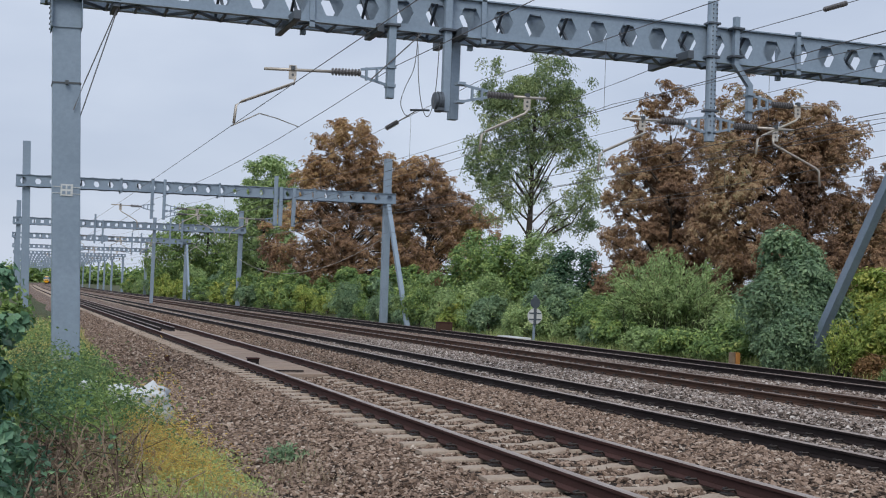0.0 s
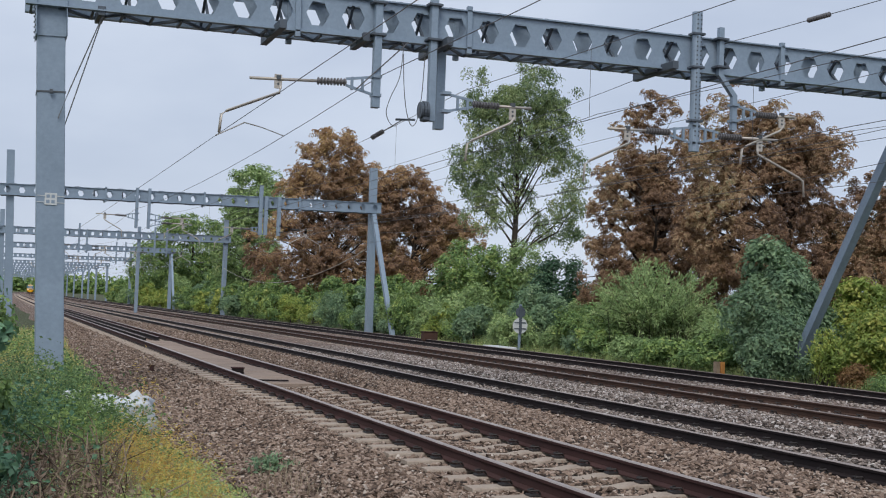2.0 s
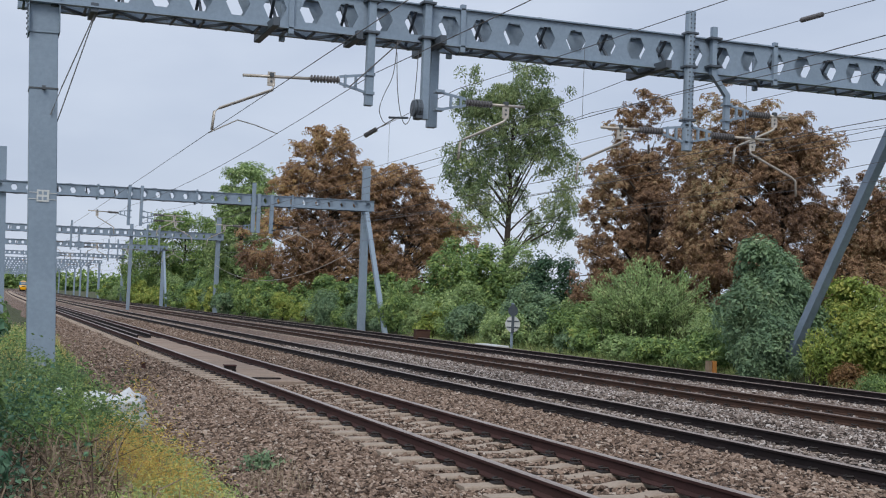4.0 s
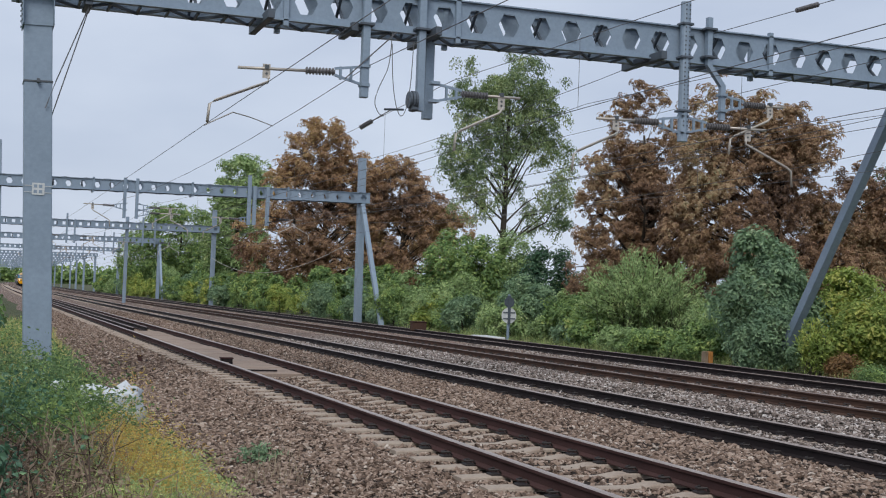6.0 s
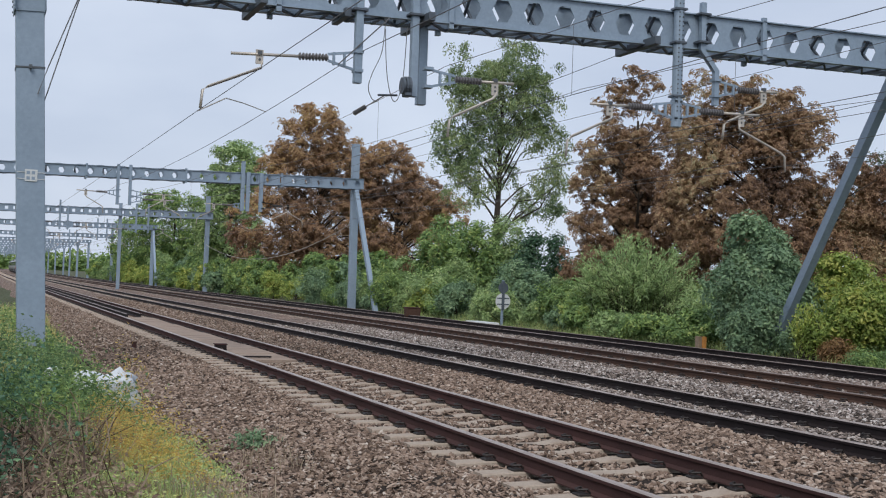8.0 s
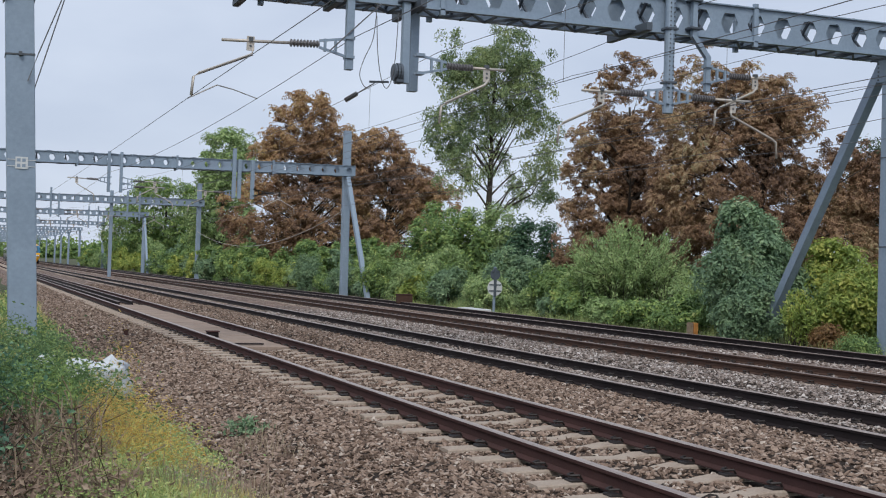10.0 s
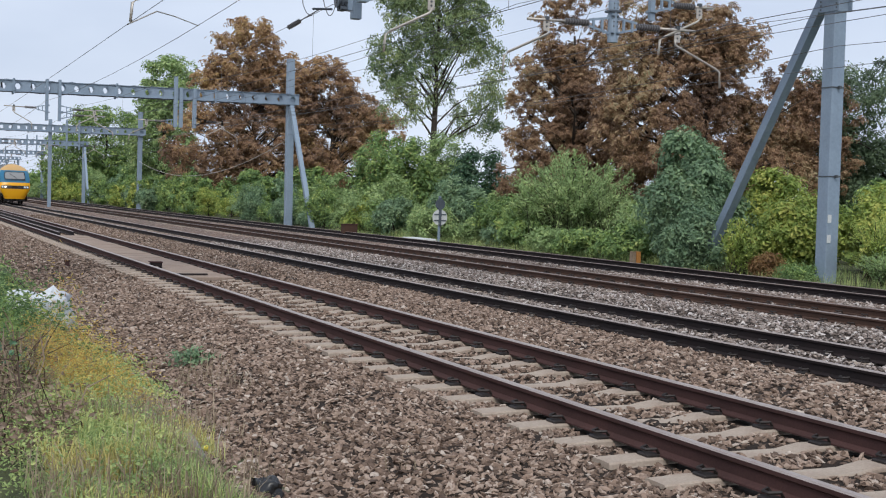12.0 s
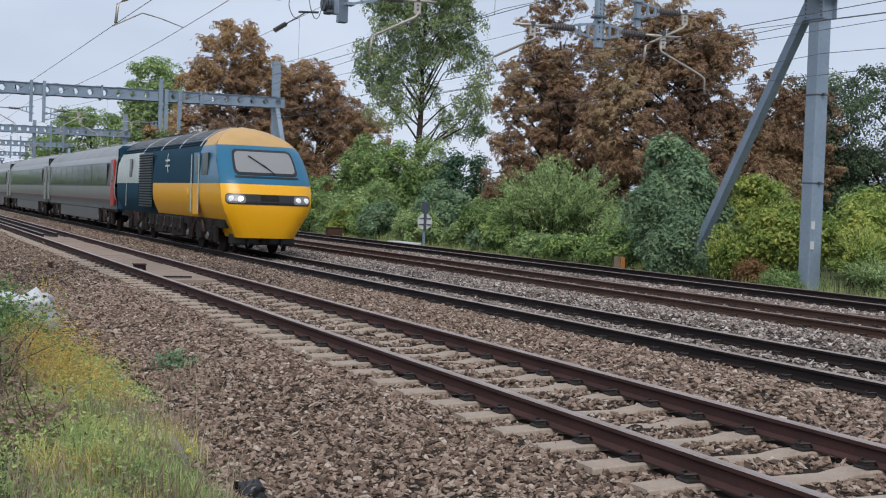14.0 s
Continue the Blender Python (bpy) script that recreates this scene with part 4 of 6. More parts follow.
for s in (-1, 1):
    part("lifeguard", box_bm(s * 0.74 - 0.05, s * 0.74 + 0.05, 0.9, 1.02, 0.1, 0.55), GRIME, pcar)
    part("guard_pipe", tube_bm([(s * 0.5, 0.5, 0.55), (s * 0.5, 0.42, 0.25)], 0.03, 6), BLACK, pcar)
    x = s * 1.372
    # cab door with rails, side window
    d = part("cab_door", box_bm(min(x, x + s * 0.012), max(x, x + s * 0.012), 3.05, 3.75, 1.1, 2.05, 0.003), YELLOW, pcar)
    part("cab_door_upper", box_bm(min(x - s * 0.03, x + s * 0.01), max(x - s * 0.03, x + s * 0.01), 3.05, 3.75, 2.07, 3.0, 0.003), BLUE, pcar)
    part("door_window", box_bm(min(x - s * 0.02, x + s * 0.014), max(x - s * 0.02, x + s * 0.014), 3.2, 3.6, 2.3, 2.9, 0.003), GLASS, d)
    for yy in (2.92, 3.88):
        part("handrail", tube_bm([(x + s * 0.05, yy, 1.15), (x + s * 0.05, yy, 2.95)], 0.02, 6), PALE, pcar, "white handrail")
    part("cab_side_window", box_bm(min(x - s * 0.06, x + s * 0.006), max(x - s * 0.06, x + s * 0.006), 2.0, 2.75, 2.3, 2.98, 0.003), GLASS, pcar)
    # radiator grille of slats
    gr = part("grille_frame", box_bm(min(x, x + s * 0.008), max(x, x + s * 0.008), 10.1, 12.5, 1.2, 3.15, 0.003), BLACK, pcar, "black louvred radiator grille")
    for k in range(20):
        part("slat", box_bm(min(x, x + s * 0.05), max(x, x + s * 0.03), 10.15, 12.45, 1.26 + k * 0.094, 1.3 + k * 0.094), LOUVRE, gr)
    part("guard_window", box_bm(min(x - s * 0.02, x + s * 0.01), max(x - s * 0.02, x + s * 0.01), 14.1, 14.55, 2.3, 3.0, 0.003), GLASS, pcar)
    part("guard_door", box_bm(min(x, x + s * 0.01), max(x, x + s * 0.01), 15.1, 15.2, 1.15, 2.05, 0.003), PALE, pcar)
    # emblem as two plain bars and two slashes
    for z0, z1 in ((2.62, 2.68), (2.8, 2.86)):
        part("emblem_bar", box_bm(min(x, x + s * 0.008), max(x, x + s * 0.008), 7.3, 7.95, z0, z1), LOGO, pcar)
    for k in (-1, 1):
        part("emblem_slash", box_bm(-0.004, 0.004, -0.03, 0.03, -0.2, 0.2, m=pose(x + s * 0.006, 7.62, 2.74 + k * 0.14, 35 * k)), LOGO, pcar)
    part("fuel_cap", tube_bm([(x, 4.6, 1.75), (x + s * 0.02, 4.6, 1.75)], 0.13, 14), YELLOW, pcar)
    for k in range(9):
        y = 5.95 + k * 0.62
        part("pipe", tube_bm([(s * 1.25, y, 0.92), (s * 1.26, y + 0.05, 0.6), (s * 1.25, y + 0.3, 0.45 + 0.08 * (k % 3))], 0.025, 6), RUST_BROWN if k % 2 else COACHLOW, pcar)
    for y0, y1, z0 in ((5.9, 7.4, 0.3), (7.5, 8.7, 0.36), (8.8, 10.2, 0.32), (10.3, 11.3, 0.42)):
        part("tank", box_bm(min(s * 0.8, s * 1.22), max(s * 0.8, s * 1.22), y0, y1, z0, 0.95, 0.04), GRIME, pcar, "grimy underframe box")
    for z in (3.26, 3.34, 3.42, 3.49, 3.56, 3.62, 3.68, 3.74, 3.79):
        for y0, y1 in ((3.7, 6.5), (6.6, 9.4), (9.5, 12.5), (12.7, 16.9)):
            part("roof_rib", box_bm(s * half_width(z) - 0.03, s * half_width(z) + 0.03, y0, y1, z - 0.012, z + 0.022), RIB if z > 3.4 else LOUVRE, pcar)
    for y0 in (3.62, 6.52, 9.42, 12.55):
        part("roof_strap", tube_bm([(s * half_width(z) * 1.01, y0, z + 0.015) for z in (3.2, 3.3, 3.4, 3.5, 3.6, 3.7, 3.78, 3.85)], 0.022, 5), RIB, pcar)
for yy in (10.4, 11.8, 13.0):
    part("roof_fan", tube_bm([(0, yy, 3.8), (0, yy, 3.9)], 0.45, 18), SOOT, pcar)
bogie(pcar, 3.45)
bogie(pcar, 13.75)

# coaches
def coach_width(z):
    return half_width(max(z, 1.25)) if z < 3.86 else 0.0


def coach():
    c = thing("coach", 0, 0, 0, "silver grey passenger coach with dark window band", "railway coach", "passenger coaches")
    zc = [0.95, 1.1, 1.32, 1.36, 1.6, 1.92, 2.0, 2.9, 2.95, 3.05, 3.22, 3.4, 3.55, 3.7, 3.8, 3.87]
    yc = [0.0, 0.25, 0.3, 1.2, 1.3, 3, 6, 9, 12, 15, 18, 20, 21.6, 21.7, 22.4, 22.57]

    def pick(z, y):
        if z > 3.22:
            return 3
        if 1.92 < z < 2.95 and 1.2 < y < 21.6:
            return 2
        if 1.32 < z < 1.36:
            return 4
        return 1 if z < 1.32 else 0
    for s in (-1, 1):
        side_skin("bodyside", s, zc, yc, [SILVER, COACHLOW, BLACK, ROOFG, MAROON], pick, c, "silver grey bodyside with a dark band", start=False, wide=coach_width)
        x = s * 1.372
        for k in range(9):
            part("window", box_bm(min(x - s * 0.01, x + s * 0.008), max(x - s * 0.01, x + s * 0.008), 2.06 + k * 2.08, 4.06 + k * 2.08, 1.98, 2.9, 0.003), GLASS, c, "dark coach window")
        for y0 in (0.28, 21.55):
            d = part("door", box_bm(min(x - s * 0.05, x + s * 0.01), max(x - s * 0.05, x + s * 0.01), y0, y0 + 0.75, 1.12, 3.05, 0.004), RED if y0 < 1 else SILVER, c, "red coach door" if y0 < 1 else "grey coach door")
            part("door_window", box_bm(min(x, x + s * 0.014), max(x, x + s * 0.014), y0 + 0.2, y0 + 0.55, 2.1, 2.8, 0.003), GLASS, d)
        part("skirt", box_bm(min(s * 1.0, s * 1.24), max(s * 1.0, s * 1.24), 5.0, 17.4, 0.38, 0.95, 0.03), COACHLOW, c)
    for yy in (0.02, 22.45):
        part("end_wall", box_bm(-1.25, 1.25, yy, yy + 0.1, 0.95, 3.5), BLACK, c)
    part("gangway", box_bm(-0.5, 0.5, -0.25, 0.05, 1.0, 3.1, 0.03), BLACK, c)
    part("underframe", box_bm(-1.2, 1.2, 0.2, 22.4, 0.85, 1.0), GRIME, c)
    for k in range(5):
        part("roof_vent", box_bm(-0.25, 0.25, 3 + k * 4, 3.8 + k * 4, 3.8, 3.93, 0.03), ROOFG, c)
    bogie(c, 3.3)
    bogie(c, 19.3)
    return c


coaches = [coach()]
for k in range(5):
    coaches.append(copy_thing(coaches[0], pose(0, 0, 0)))
    for q in coaches[-1].children:
        if q.get("label") == "red coach door":
            q.data = q.data.copy()
            q.data.materials[0] = SILVER
            q["label"] = "grey coach door"

# ---------------------------------------------------------------- plants
BARK = worn("grey_brown_bark", (0.075, 0.06, 0.05), (0.035, 0.03, 0.026), 3, 25, 0.95, 0, 0.8, 0.5)
TWIG = worn("dry_stem", (0.308, 0.238, 0.168), (0.168, 0.119, 0.084), 4, 30, 0.9, 0, 0.8, 0.2)
TWIG_DARK = worn("dark_dead_stem", (0.1, 0.07, 0.055), (0.05, 0.038, 0.03), 4, 30, 0.9, 0, 0.8, 0.2)
CHESTNUT = leafy("browned_chestnut_leaves", [(0.0, (0.109, 0.072, 0.058)), (0.3, (0.243, 0.150, 0.097)), (0.55, (0.371, 0.237, 0.138)), (0.78, (0.434, 0.338, 0.197)), (1.0, (0.307, 0.338, 0.197))], 0.22)
RUSSET = leafy("russet_chestnut_leaves", [(0.0, (0.15, 0.1, 0.078)), (0.35, (0.32, 0.2, 0.13)), (0.62, (0.46, 0.3, 0.16)), (0.84, (0.54, 0.4, 0.18)), (1.0, (0.33, 0.38, 0.2))], 0.15)
ASH = leafy("ash_leaves", [(0.0, (0.074, 0.125, 0.078)), (0.4, (0.189, 0.263, 0.129)), (0.75, (0.338, 0.402, 0.175)), (1.0, (0.600, 0.554, 0.305))], 0.25)
GREEN = leafy("hedge_green_leaves", [(0.0, (0.076, 0.137, 0.062)), (0.45, (0.188, 0.297, 0.109)), (0.8, (0.378, 0.484, 0.150)), (1.0, (0.668, 0.644, 0.260))], 1.6)
BLUEGREEN = leafy("blue_green_leaves", [(0.0, (0.089, 0.159, 0.099)), (0.5, (0.209, 0.317, 0.182)), (0.85, (0.353, 0.477, 0.264)), (1.0, (0.547, 0.607, 0.396))], 1.6)
WILLOW = leafy("grey_green_willow_leaves", [(0.0, (0.143, 0.217, 0.096)), (0.5, (0.301, 0.416, 0.175)), (0.85, (0.496, 0.599, 0.271)), (1.0, (0.700, 0.686, 0.385))], 1.6)
LIME = leafy("yellow_green_leaves", [(0.0, (0.141, 0.214, 0.061)), (0.5, (0.310, 0.402, 0.102)), (0.85, (0.561, 0.553, 0.152)), (1.0, (0.665, 0.638, 0.206))], 1.6)
DARK = leafy("dark_evergreen_leaves", [(0.0, (0.029, 0.059, 0.041)), (0.5, (0.056, 0.123, 0.068)), (0.9, (0.128, 0.217, 0.119)), (1.0, (0.227, 0.327, 0.206))], 1.6, 0.35, 0.15)
DARKTREE = leafy("dull_sycamore_leaves", [(0.0, (0.04, 0.066, 0.04)), (0.5, (0.1, 0.15, 0.085)), (0.9, (0.2, 0.27, 0.15)), (1.0, (0.3, 0.37, 0.2))], 0.5)
NETTLE = leafy("dark_nettle_leaves", [(0.0, (0.05, 0.085, 0.04)), (0.5, (0.12, 0.2, 0.08)), (0.85, (0.24, 0.34, 0.13)), (1.0, (0.42, 0.48, 0.2))], 1.8)
IVY = leafy("ivy_leaves", [(0.0, (0.053, 0.109, 0.077)), (0.5, (0.109, 0.226, 0.138)), (0.85, (0.221, 0.375, 0.216)), (1.0, (0.590, 0.679, 0.216))], 2.0, 0.4, 0.2)
BRACKEN = leafy("rust_brown_weeds", [(0.0, (0.133, 0.076, 0.039)), (0.5, (0.266, 0.154, 0.066)), (1.0, (0.432, 0.372, 0.158))], 1.5)
GRASS_DRY = leafy("yellowing_grass", [(0.0, (0.245, 0.222, 0.101)), (0.4, (0.539, 0.443, 0.152)), (0.75, (0.580, 0.603, 0.254)), (1.0, (0.580, 0.603, 0.650))], 1.6, 0.7)
GOLD = leafy("golden_dry_weeds", [(0.0, (0.272, 0.161, 0.063)), (0.4, (0.568, 0.357, 0.101)), (0.75, (0.660, 0.579, 0.176)), (1.0, (0.494, 0.555, 0.189))], 1.3, 0.7)
LITTER = leafy("dead_leaf_litter", [(0.0, (0.112, 0.080, 0.064)), (0.5, (0.272, 0.192, 0.144)), (1.0, (0.576, 0.464, 0.352))], 1.5, 0.85)
STRAW = leafy("bleached_straw", [(0.0, (0.2, 0.15, 0.1)), (0.5, (0.36, 0.29, 0.2)), (1.0, (0.5, 0.43, 0.32))], 1.3, 0.8)
GRASS_GREEN = leafy("green_grass", [(0.0, (0.140, 0.218, 0.098)), (0.5, (0.345, 0.451, 0.169)), (0.85, (0.645, 0.650, 0.267)), (1.0, (0.650, 0.650, 0.532))], 1.6, 0.6)


def leaves(name, c, size, mat, seed, wide=0.5, droop=0.25, face=0.5):
    """Folded four-cornered leaves at points c, joined in one mesh."""
    rng = np.random.default_rng(seed)
    n = len(c)
    d = rng.normal(size=(n, 3))
    d[:, 2] = d[:, 2] * 0.6 - droop
    d /= np.linalg.norm(d, axis=1)[:, None]
    u = rng.normal(size=(n, 3)) + np.array([-0.35, -0.5, 0.8]) * face * 2
    s = np.cross(d, u)
    s /= np.linalg.norm(s, axis=1)[:, None] + 1e-9
    nrm = np.cross(s, d)
    L = (size * rng.uniform(0.6, 1.4, n))[:, None]
    w = L * wide * rng.uniform(0.7, 1.2, n)[:, None] * 0.5
    mid = c + d * L * 0.45
    v = np.stack([c, mid + s * w + nrm * w * 0.35, c + d * L - nrm * L * 0.12, mid - s * w + nrm * w * 0.35], 1).reshape(-1, 3)
    return mesh_of(name, v, np.arange(4 * n).reshape(n, 4), [mat])


def crown_points(lobes, clumps, seed, inner=0.5, gap=0.0, gap_scale=0.35):
    """Clump centres in the outer part of several rounded lobes, with holes."""
    rng = np.random.default_rng(seed)
    area = np.array([(l[3] * l[4] + l[3] * l[5] + l[4] * l[5]) for l in lobes])
    out = []
    tries = 0
    while len(out) < clumps and tries < clumps * 12:
        tries += 1
        l = lobes[rng.choice(len(lobes), p=area / area.sum())]
        d = rng.normal(size=3)
        d /= np.linalg.norm(d)
        r = inner + (1 - inner) * rng.random() ** 0.6
        r *= 1 + 0.22 * noise.noise((d[0] * 2.5 + seed, d[1] * 2.5, d[2] * 2.5))
        p = np.array(l[:3]) + d * r * np.array(l[3:6])
        if p[2] < 0.15 or noise.noise((p[0] * gap_scale + seed, p[1] * gap_scale, p[2] * gap_scale)) < gap - 0.6:
            continue
        out.append(p)
    return np.array(out)


def foliage(name, c, mid, r, per, size, mat, seed, wide=0.5, droop=0.3, fan=0, flat=0.75):
    """Leaves over the outer face of each clump, turned outwards; fan: leaflets spread like fingers from one stalk."""
    rng = np.random.default_rng(seed)
    m = len(c)
    out = (c - mid) * np.array([1, 1, 0.8])
    out /= np.linalg.norm(out, axis=1)[:, None] + 1e-6
    n = m * per
    d = rng.normal(size=(n, 3)) + np.repeat(out, per, 0) * 0.7 + np.array([0, 0, 0.35])
    d /= np.linalg.norm(d, axis=1)[:, None]
    rad = np.repeat(rng.uniform(0.65, 1.3, m), per) * r * rng.uniform(0.45, 1.08, n)
    p = np.repeat(c, per, 0) + d * rad[:, None] * np.array([1, 1, flat])
    p[:, 2] = np.maximum(p[:, 2], 0.03)
    nrm = d + rng.normal(size=(n, 3)) * 0.35 + np.array([0, 0, 0.45])
    nrm /= np.linalg.norm(nrm, axis=1)[:, None]
    a = np.cross(nrm, rng.normal(size=(n, 3)))
    a /= np.linalg.norm(a, axis=1)[:, None] + 1e-9
    b = np.cross(nrm, a)
    L0 = size * rng.uniform(0.65, 1.35, n)
    vs = []
    for k in range(max(fan, 1)):
        w = 2 * math.pi * k / max(fan, 1) * 0.85 + rng.normal(size=n)[:, None] * 0.12
        dd = np.cos(w) * a + np.sin(w) * b
        dd = dd - nrm * droop if fan else dd + np.array([0, 0, -droop])
        dd /= np.linalg.norm(dd, axis=1)[:, None]
        s = np.cross(dd, nrm)
        s /= np.linalg.norm(s, axis=1)[:, None] + 1e-9
        L = (L0 * rng.uniform(0.75, 1.1, n))[:, None]
        h = L * wide * 0.5
        q = p + dd * L * 0.58
        vs.append(np.stack([p, q + s * h + nrm * h * 0.25, p + dd * L - nrm * L * 0.12, q - s * h + nrm * h * 0.25], 1))
    v = np.concatenate(vs).reshape(-1, 3)
    return mesh_of(name, v, np.arange(len(v)).reshape(-1, 4), [mat])


def plant(name, x, y, lobes, clumps, per, leaf, mat, seed, label, category, clump_r=0.4, trunk=0.2, fork=0.35, limbs=24, wide=0.5, inner=0.5, gap=0.2, group="", droop=0.25, flat=0.7, fan=0):
    """A tree or shrub: tapered trunk, limbs that reach to the clumps, and a crown of separate leaves."""
    rng = np.random.default_rng(seed)
    t = thing(name, x, y, lie(x, y) - 0.03, label, category, group)
    c = crown_points(lobes, clumps, seed, inner, gap)
    lo, hi = c[:, 2].min(), c[:, 2].max()
    cx = c.mean(0)
    bm = bmesh.new()
    top = hi * 0.8
    stem = []
    for k in range(7):
        f = k / 6
        stem.append(Vector((cx[0] * f + 0.12 * trunk * 4 * math.sin(seed + 2.1 * k) * f, cx[1] * f + 0.1 * trunk * 4 * math.cos(seed + 1.7 * k) * f, top * f)))
    add_tube(bm, stem, [trunk * (1.25 if k == 0 else 1 - 0.14 * k) for k in range(7)], 7)
    part("trunk", bm, BARK, t, "grey brown bark", True)
    bm = bmesh.new()
    for i in rng.choice(len(c), min(limbs, len(c)), replace=False):
        e = Vector(c[i])
        f = min(max((e.z - 0.75 * math.hypot(e.x, e.y)) / top * rng.uniform(0.85, 1.0), fork * (0.6 + 0.5 * rng.random())), 0.92)
        k = f * 6
        a = stem[int(k)].lerp(stem[min(int(k) + 1, 6)], k - int(k))
        m = a.lerp(e, 0.5) + Vector((0, 0, 0.12 * (e - a).length)) + Vector(rng.normal(size=3)) * 0.06 * (e - a).length
        r = trunk * (1 - 0.8 * f) * 0.36
        if trunk > 0.15:
            bm = bmesh.new()
        add_tube(bm, [a, a.lerp(m, 0.5) + Vector((0, 0, 0.03)), m, m.lerp(e, 0.6), e], [r, r * 0.8, r * 0.55, r * 0.33, r * 0.12], 5, False)
        if trunk > 0.15:
            part("limb", bm, BARK, t, "", True)
    if trunk <= 0.15:
        part("branchwork", bm, BARK, t, "", True)
    part("crown", foliage("crown", c, cx * np.array([1, 1, 0.8]), clump_r, per, leaf, mat, seed, wide, droop, fan, flat), None, t, "")
    return t


# large trees beyond the far verge
plant("chestnut_tree", 29.2, 50.5, [(0.2, 0, 9.4, 2.1, 2.2, 2.7), (-1.2, 0, 7.0, 2.1, 2.2, 2.2), (1.4, 0, 7.2, 2.2, 2.2, 2.6), (-1.3, -0.3, 4.2, 2.3, 2.2, 2.0), (1.2, -0.3, 4.0, 2.5, 2.2, 2.2), (0, 0, 2.2, 3.0, 2.4, 1.8), (-2.0, -0.5, 2.6, 1.8, 1.6, 1.6)], 1000, 19, 0.165, CHESTNUT, 11, "broad horse chestnut tree with browned autumn leaves", "tree", 0.46, 0.32, 0.3, 60, 0.34, 0.3, 0.33, "chestnut trees", 0.45, 0.8, 6)
plant("chestnut_tree", 30.6, 43.2, [(-2.2, 0.5, 8.4, 1.9, 2.0, 2.6), (0, 0, 8.4, 2.2, 2.2, 2.3), (1.6, 0, 7.6, 2.2, 2.2, 2.5), (4.0, -0.5, 5.8, 2.2, 2.2, 2.3), (6.0, -1.0, 5.0, 1.9, 1.8, 2.3), (-2.2, 0, 5.0, 2.3, 2.2, 2.4), (1.0, -0.5, 4.4, 2.6, 2.2, 2.4), (4.0, -1.0, 3.0, 2.8, 2.2, 2.2), (-1.0, -0.8, 2.4, 3.4, 2.2, 1.8)], 1550, 18, 0.165, CHESTNUT, 12, "broad horse chestnut tree with rusty brown leaves", "tree", 0.46, 0.34, 0.3, 70, 0.34, 0.3, 0.33, "chestnut trees", 0.45, 0.8, 6)
plant("ash_tree", 32.6, 75.0, [(-1.5, 0, 15.8, 2.3, 2.4, 2.6), (1.6, 0, 15.9, 2.3, 2.4, 2.4), (0, 0, 13.6, 3.3, 3.0, 3.1), (-1.9, 0, 13.0, 2.4, 2.4, 2.5), (2.2, 0, 13.4, 2.2, 2.4, 2.9), (-3.2, 0, 10.2, 2.0, 2.0, 1.7), (0, 0.5, 10.2, 2.3, 2.4, 2.3), (3.2, 0, 10.0, 2.1, 2.0, 2.2), (-1.9, 0, 7.7, 1.7, 1.7, 1.1), (3.1, 0, 7.2, 2.0, 2.0, 1.3), (0.8, 0, 6.4, 1.2, 1.2, 1.0)], 560, 75, 0.23, ASH, 13, "tall airy green ash tree with open crown", "tree", 0.62, 0.32, 0.3, 46, 0.36, 0.4, 0.4, droop=0.7, flat=1.0)
plant("chestnut_tree", 27.6, 104.0, [(0, 0, 13.6, 3.1, 3.0, 3.4), (-1.7, 0, 10.2, 3.0, 3.0, 3.3), (2.6, 0, 11.0, 3.1, 3.0, 3.2), (-3.0, 0, 5.6, 4.0, 3.4, 4.0), (2.0, 0, 5.6, 4.2, 3.4, 4.2), (5.5, 0, 3.5, 3.6, 2.6, 3.0), (4.4, 0, 9.4, 2.7, 2.6, 3.2)], 1150, 18, 0.26, RUSSET, 14, "tall russet horse chestnut tree", "tree", 0.75, 0.4, 0.3, 60, 0.34, 0.35, 0.24, "chestnut trees", 0.45, 0.8, 6)
plant("chestnut_tree", 34.2, 103.0, [(0, 0, 11.0, 2.8, 2.6, 3.0), (2.8, 0, 8.8, 2.7, 2.6, 2.2), (5.6, -0.5, 7.6, 1.9, 1.8, 1.5), (0, 0, 6.0, 3.4, 3.0, 4.0), (3.4, 0, 4.6, 3.0, 2.4, 3.2)], 620, 18, 0.26, RUSSET, 15, "russet horse chestnut with spreading low boughs", "tree", 0.72, 0.34, 0.3, 50, 0.34, 0.4, 0.36, "chestnut trees", 0.45, 0.8, 6)
plant("lime_tree", 24.0, 121.0, [(0.2, 0, 11.5, 3.0, 2.8, 3.3), (-0.2, 0, 6.5, 3.4, 3.0, 4.0)], 240, 90, 0.34, WILLOW, 16, "green tree with yellowing top behind the chestnut", "tree", 0.9, 0.3, 0.3, 14, 0.5, 0.5, 0.25, "far green trees")
plant("oak_tree", 28.2, 186.0, [(0, 0, 8.4, 7.2, 6, 5.6), (4, 0, 6, 5, 5, 5), (-4.5, 0, 5.2, 4, 4, 4.2)], 480, 90, 0.36, GREEN, 17, "rounded dark green tree far along the line", "tree", 1.3, 0.4, 0.3, 14, 0.5, 0.55, 0.2, "far green trees")
plant("sycamore_tree", 41.0, 42.0, [(0, 0, 5.4, 3.2, 3, 3.2), (2.6, -1.5, 4.6, 3.4, 3, 3.8), (5.5, -3, 5.2, 3.4, 3.2, 3.4), (-2.5, 1.5, 4.6, 2.4, 2.4, 4.0), (0, 0, 2.5, 4, 3, 2.5)], 800, 110, 0.17, DARKTREE, 18, "dark green tree behind the line", "tree", 0.7, 0.3, 0.3, 30, 0.5, 0.5, 0.25, "far green trees")
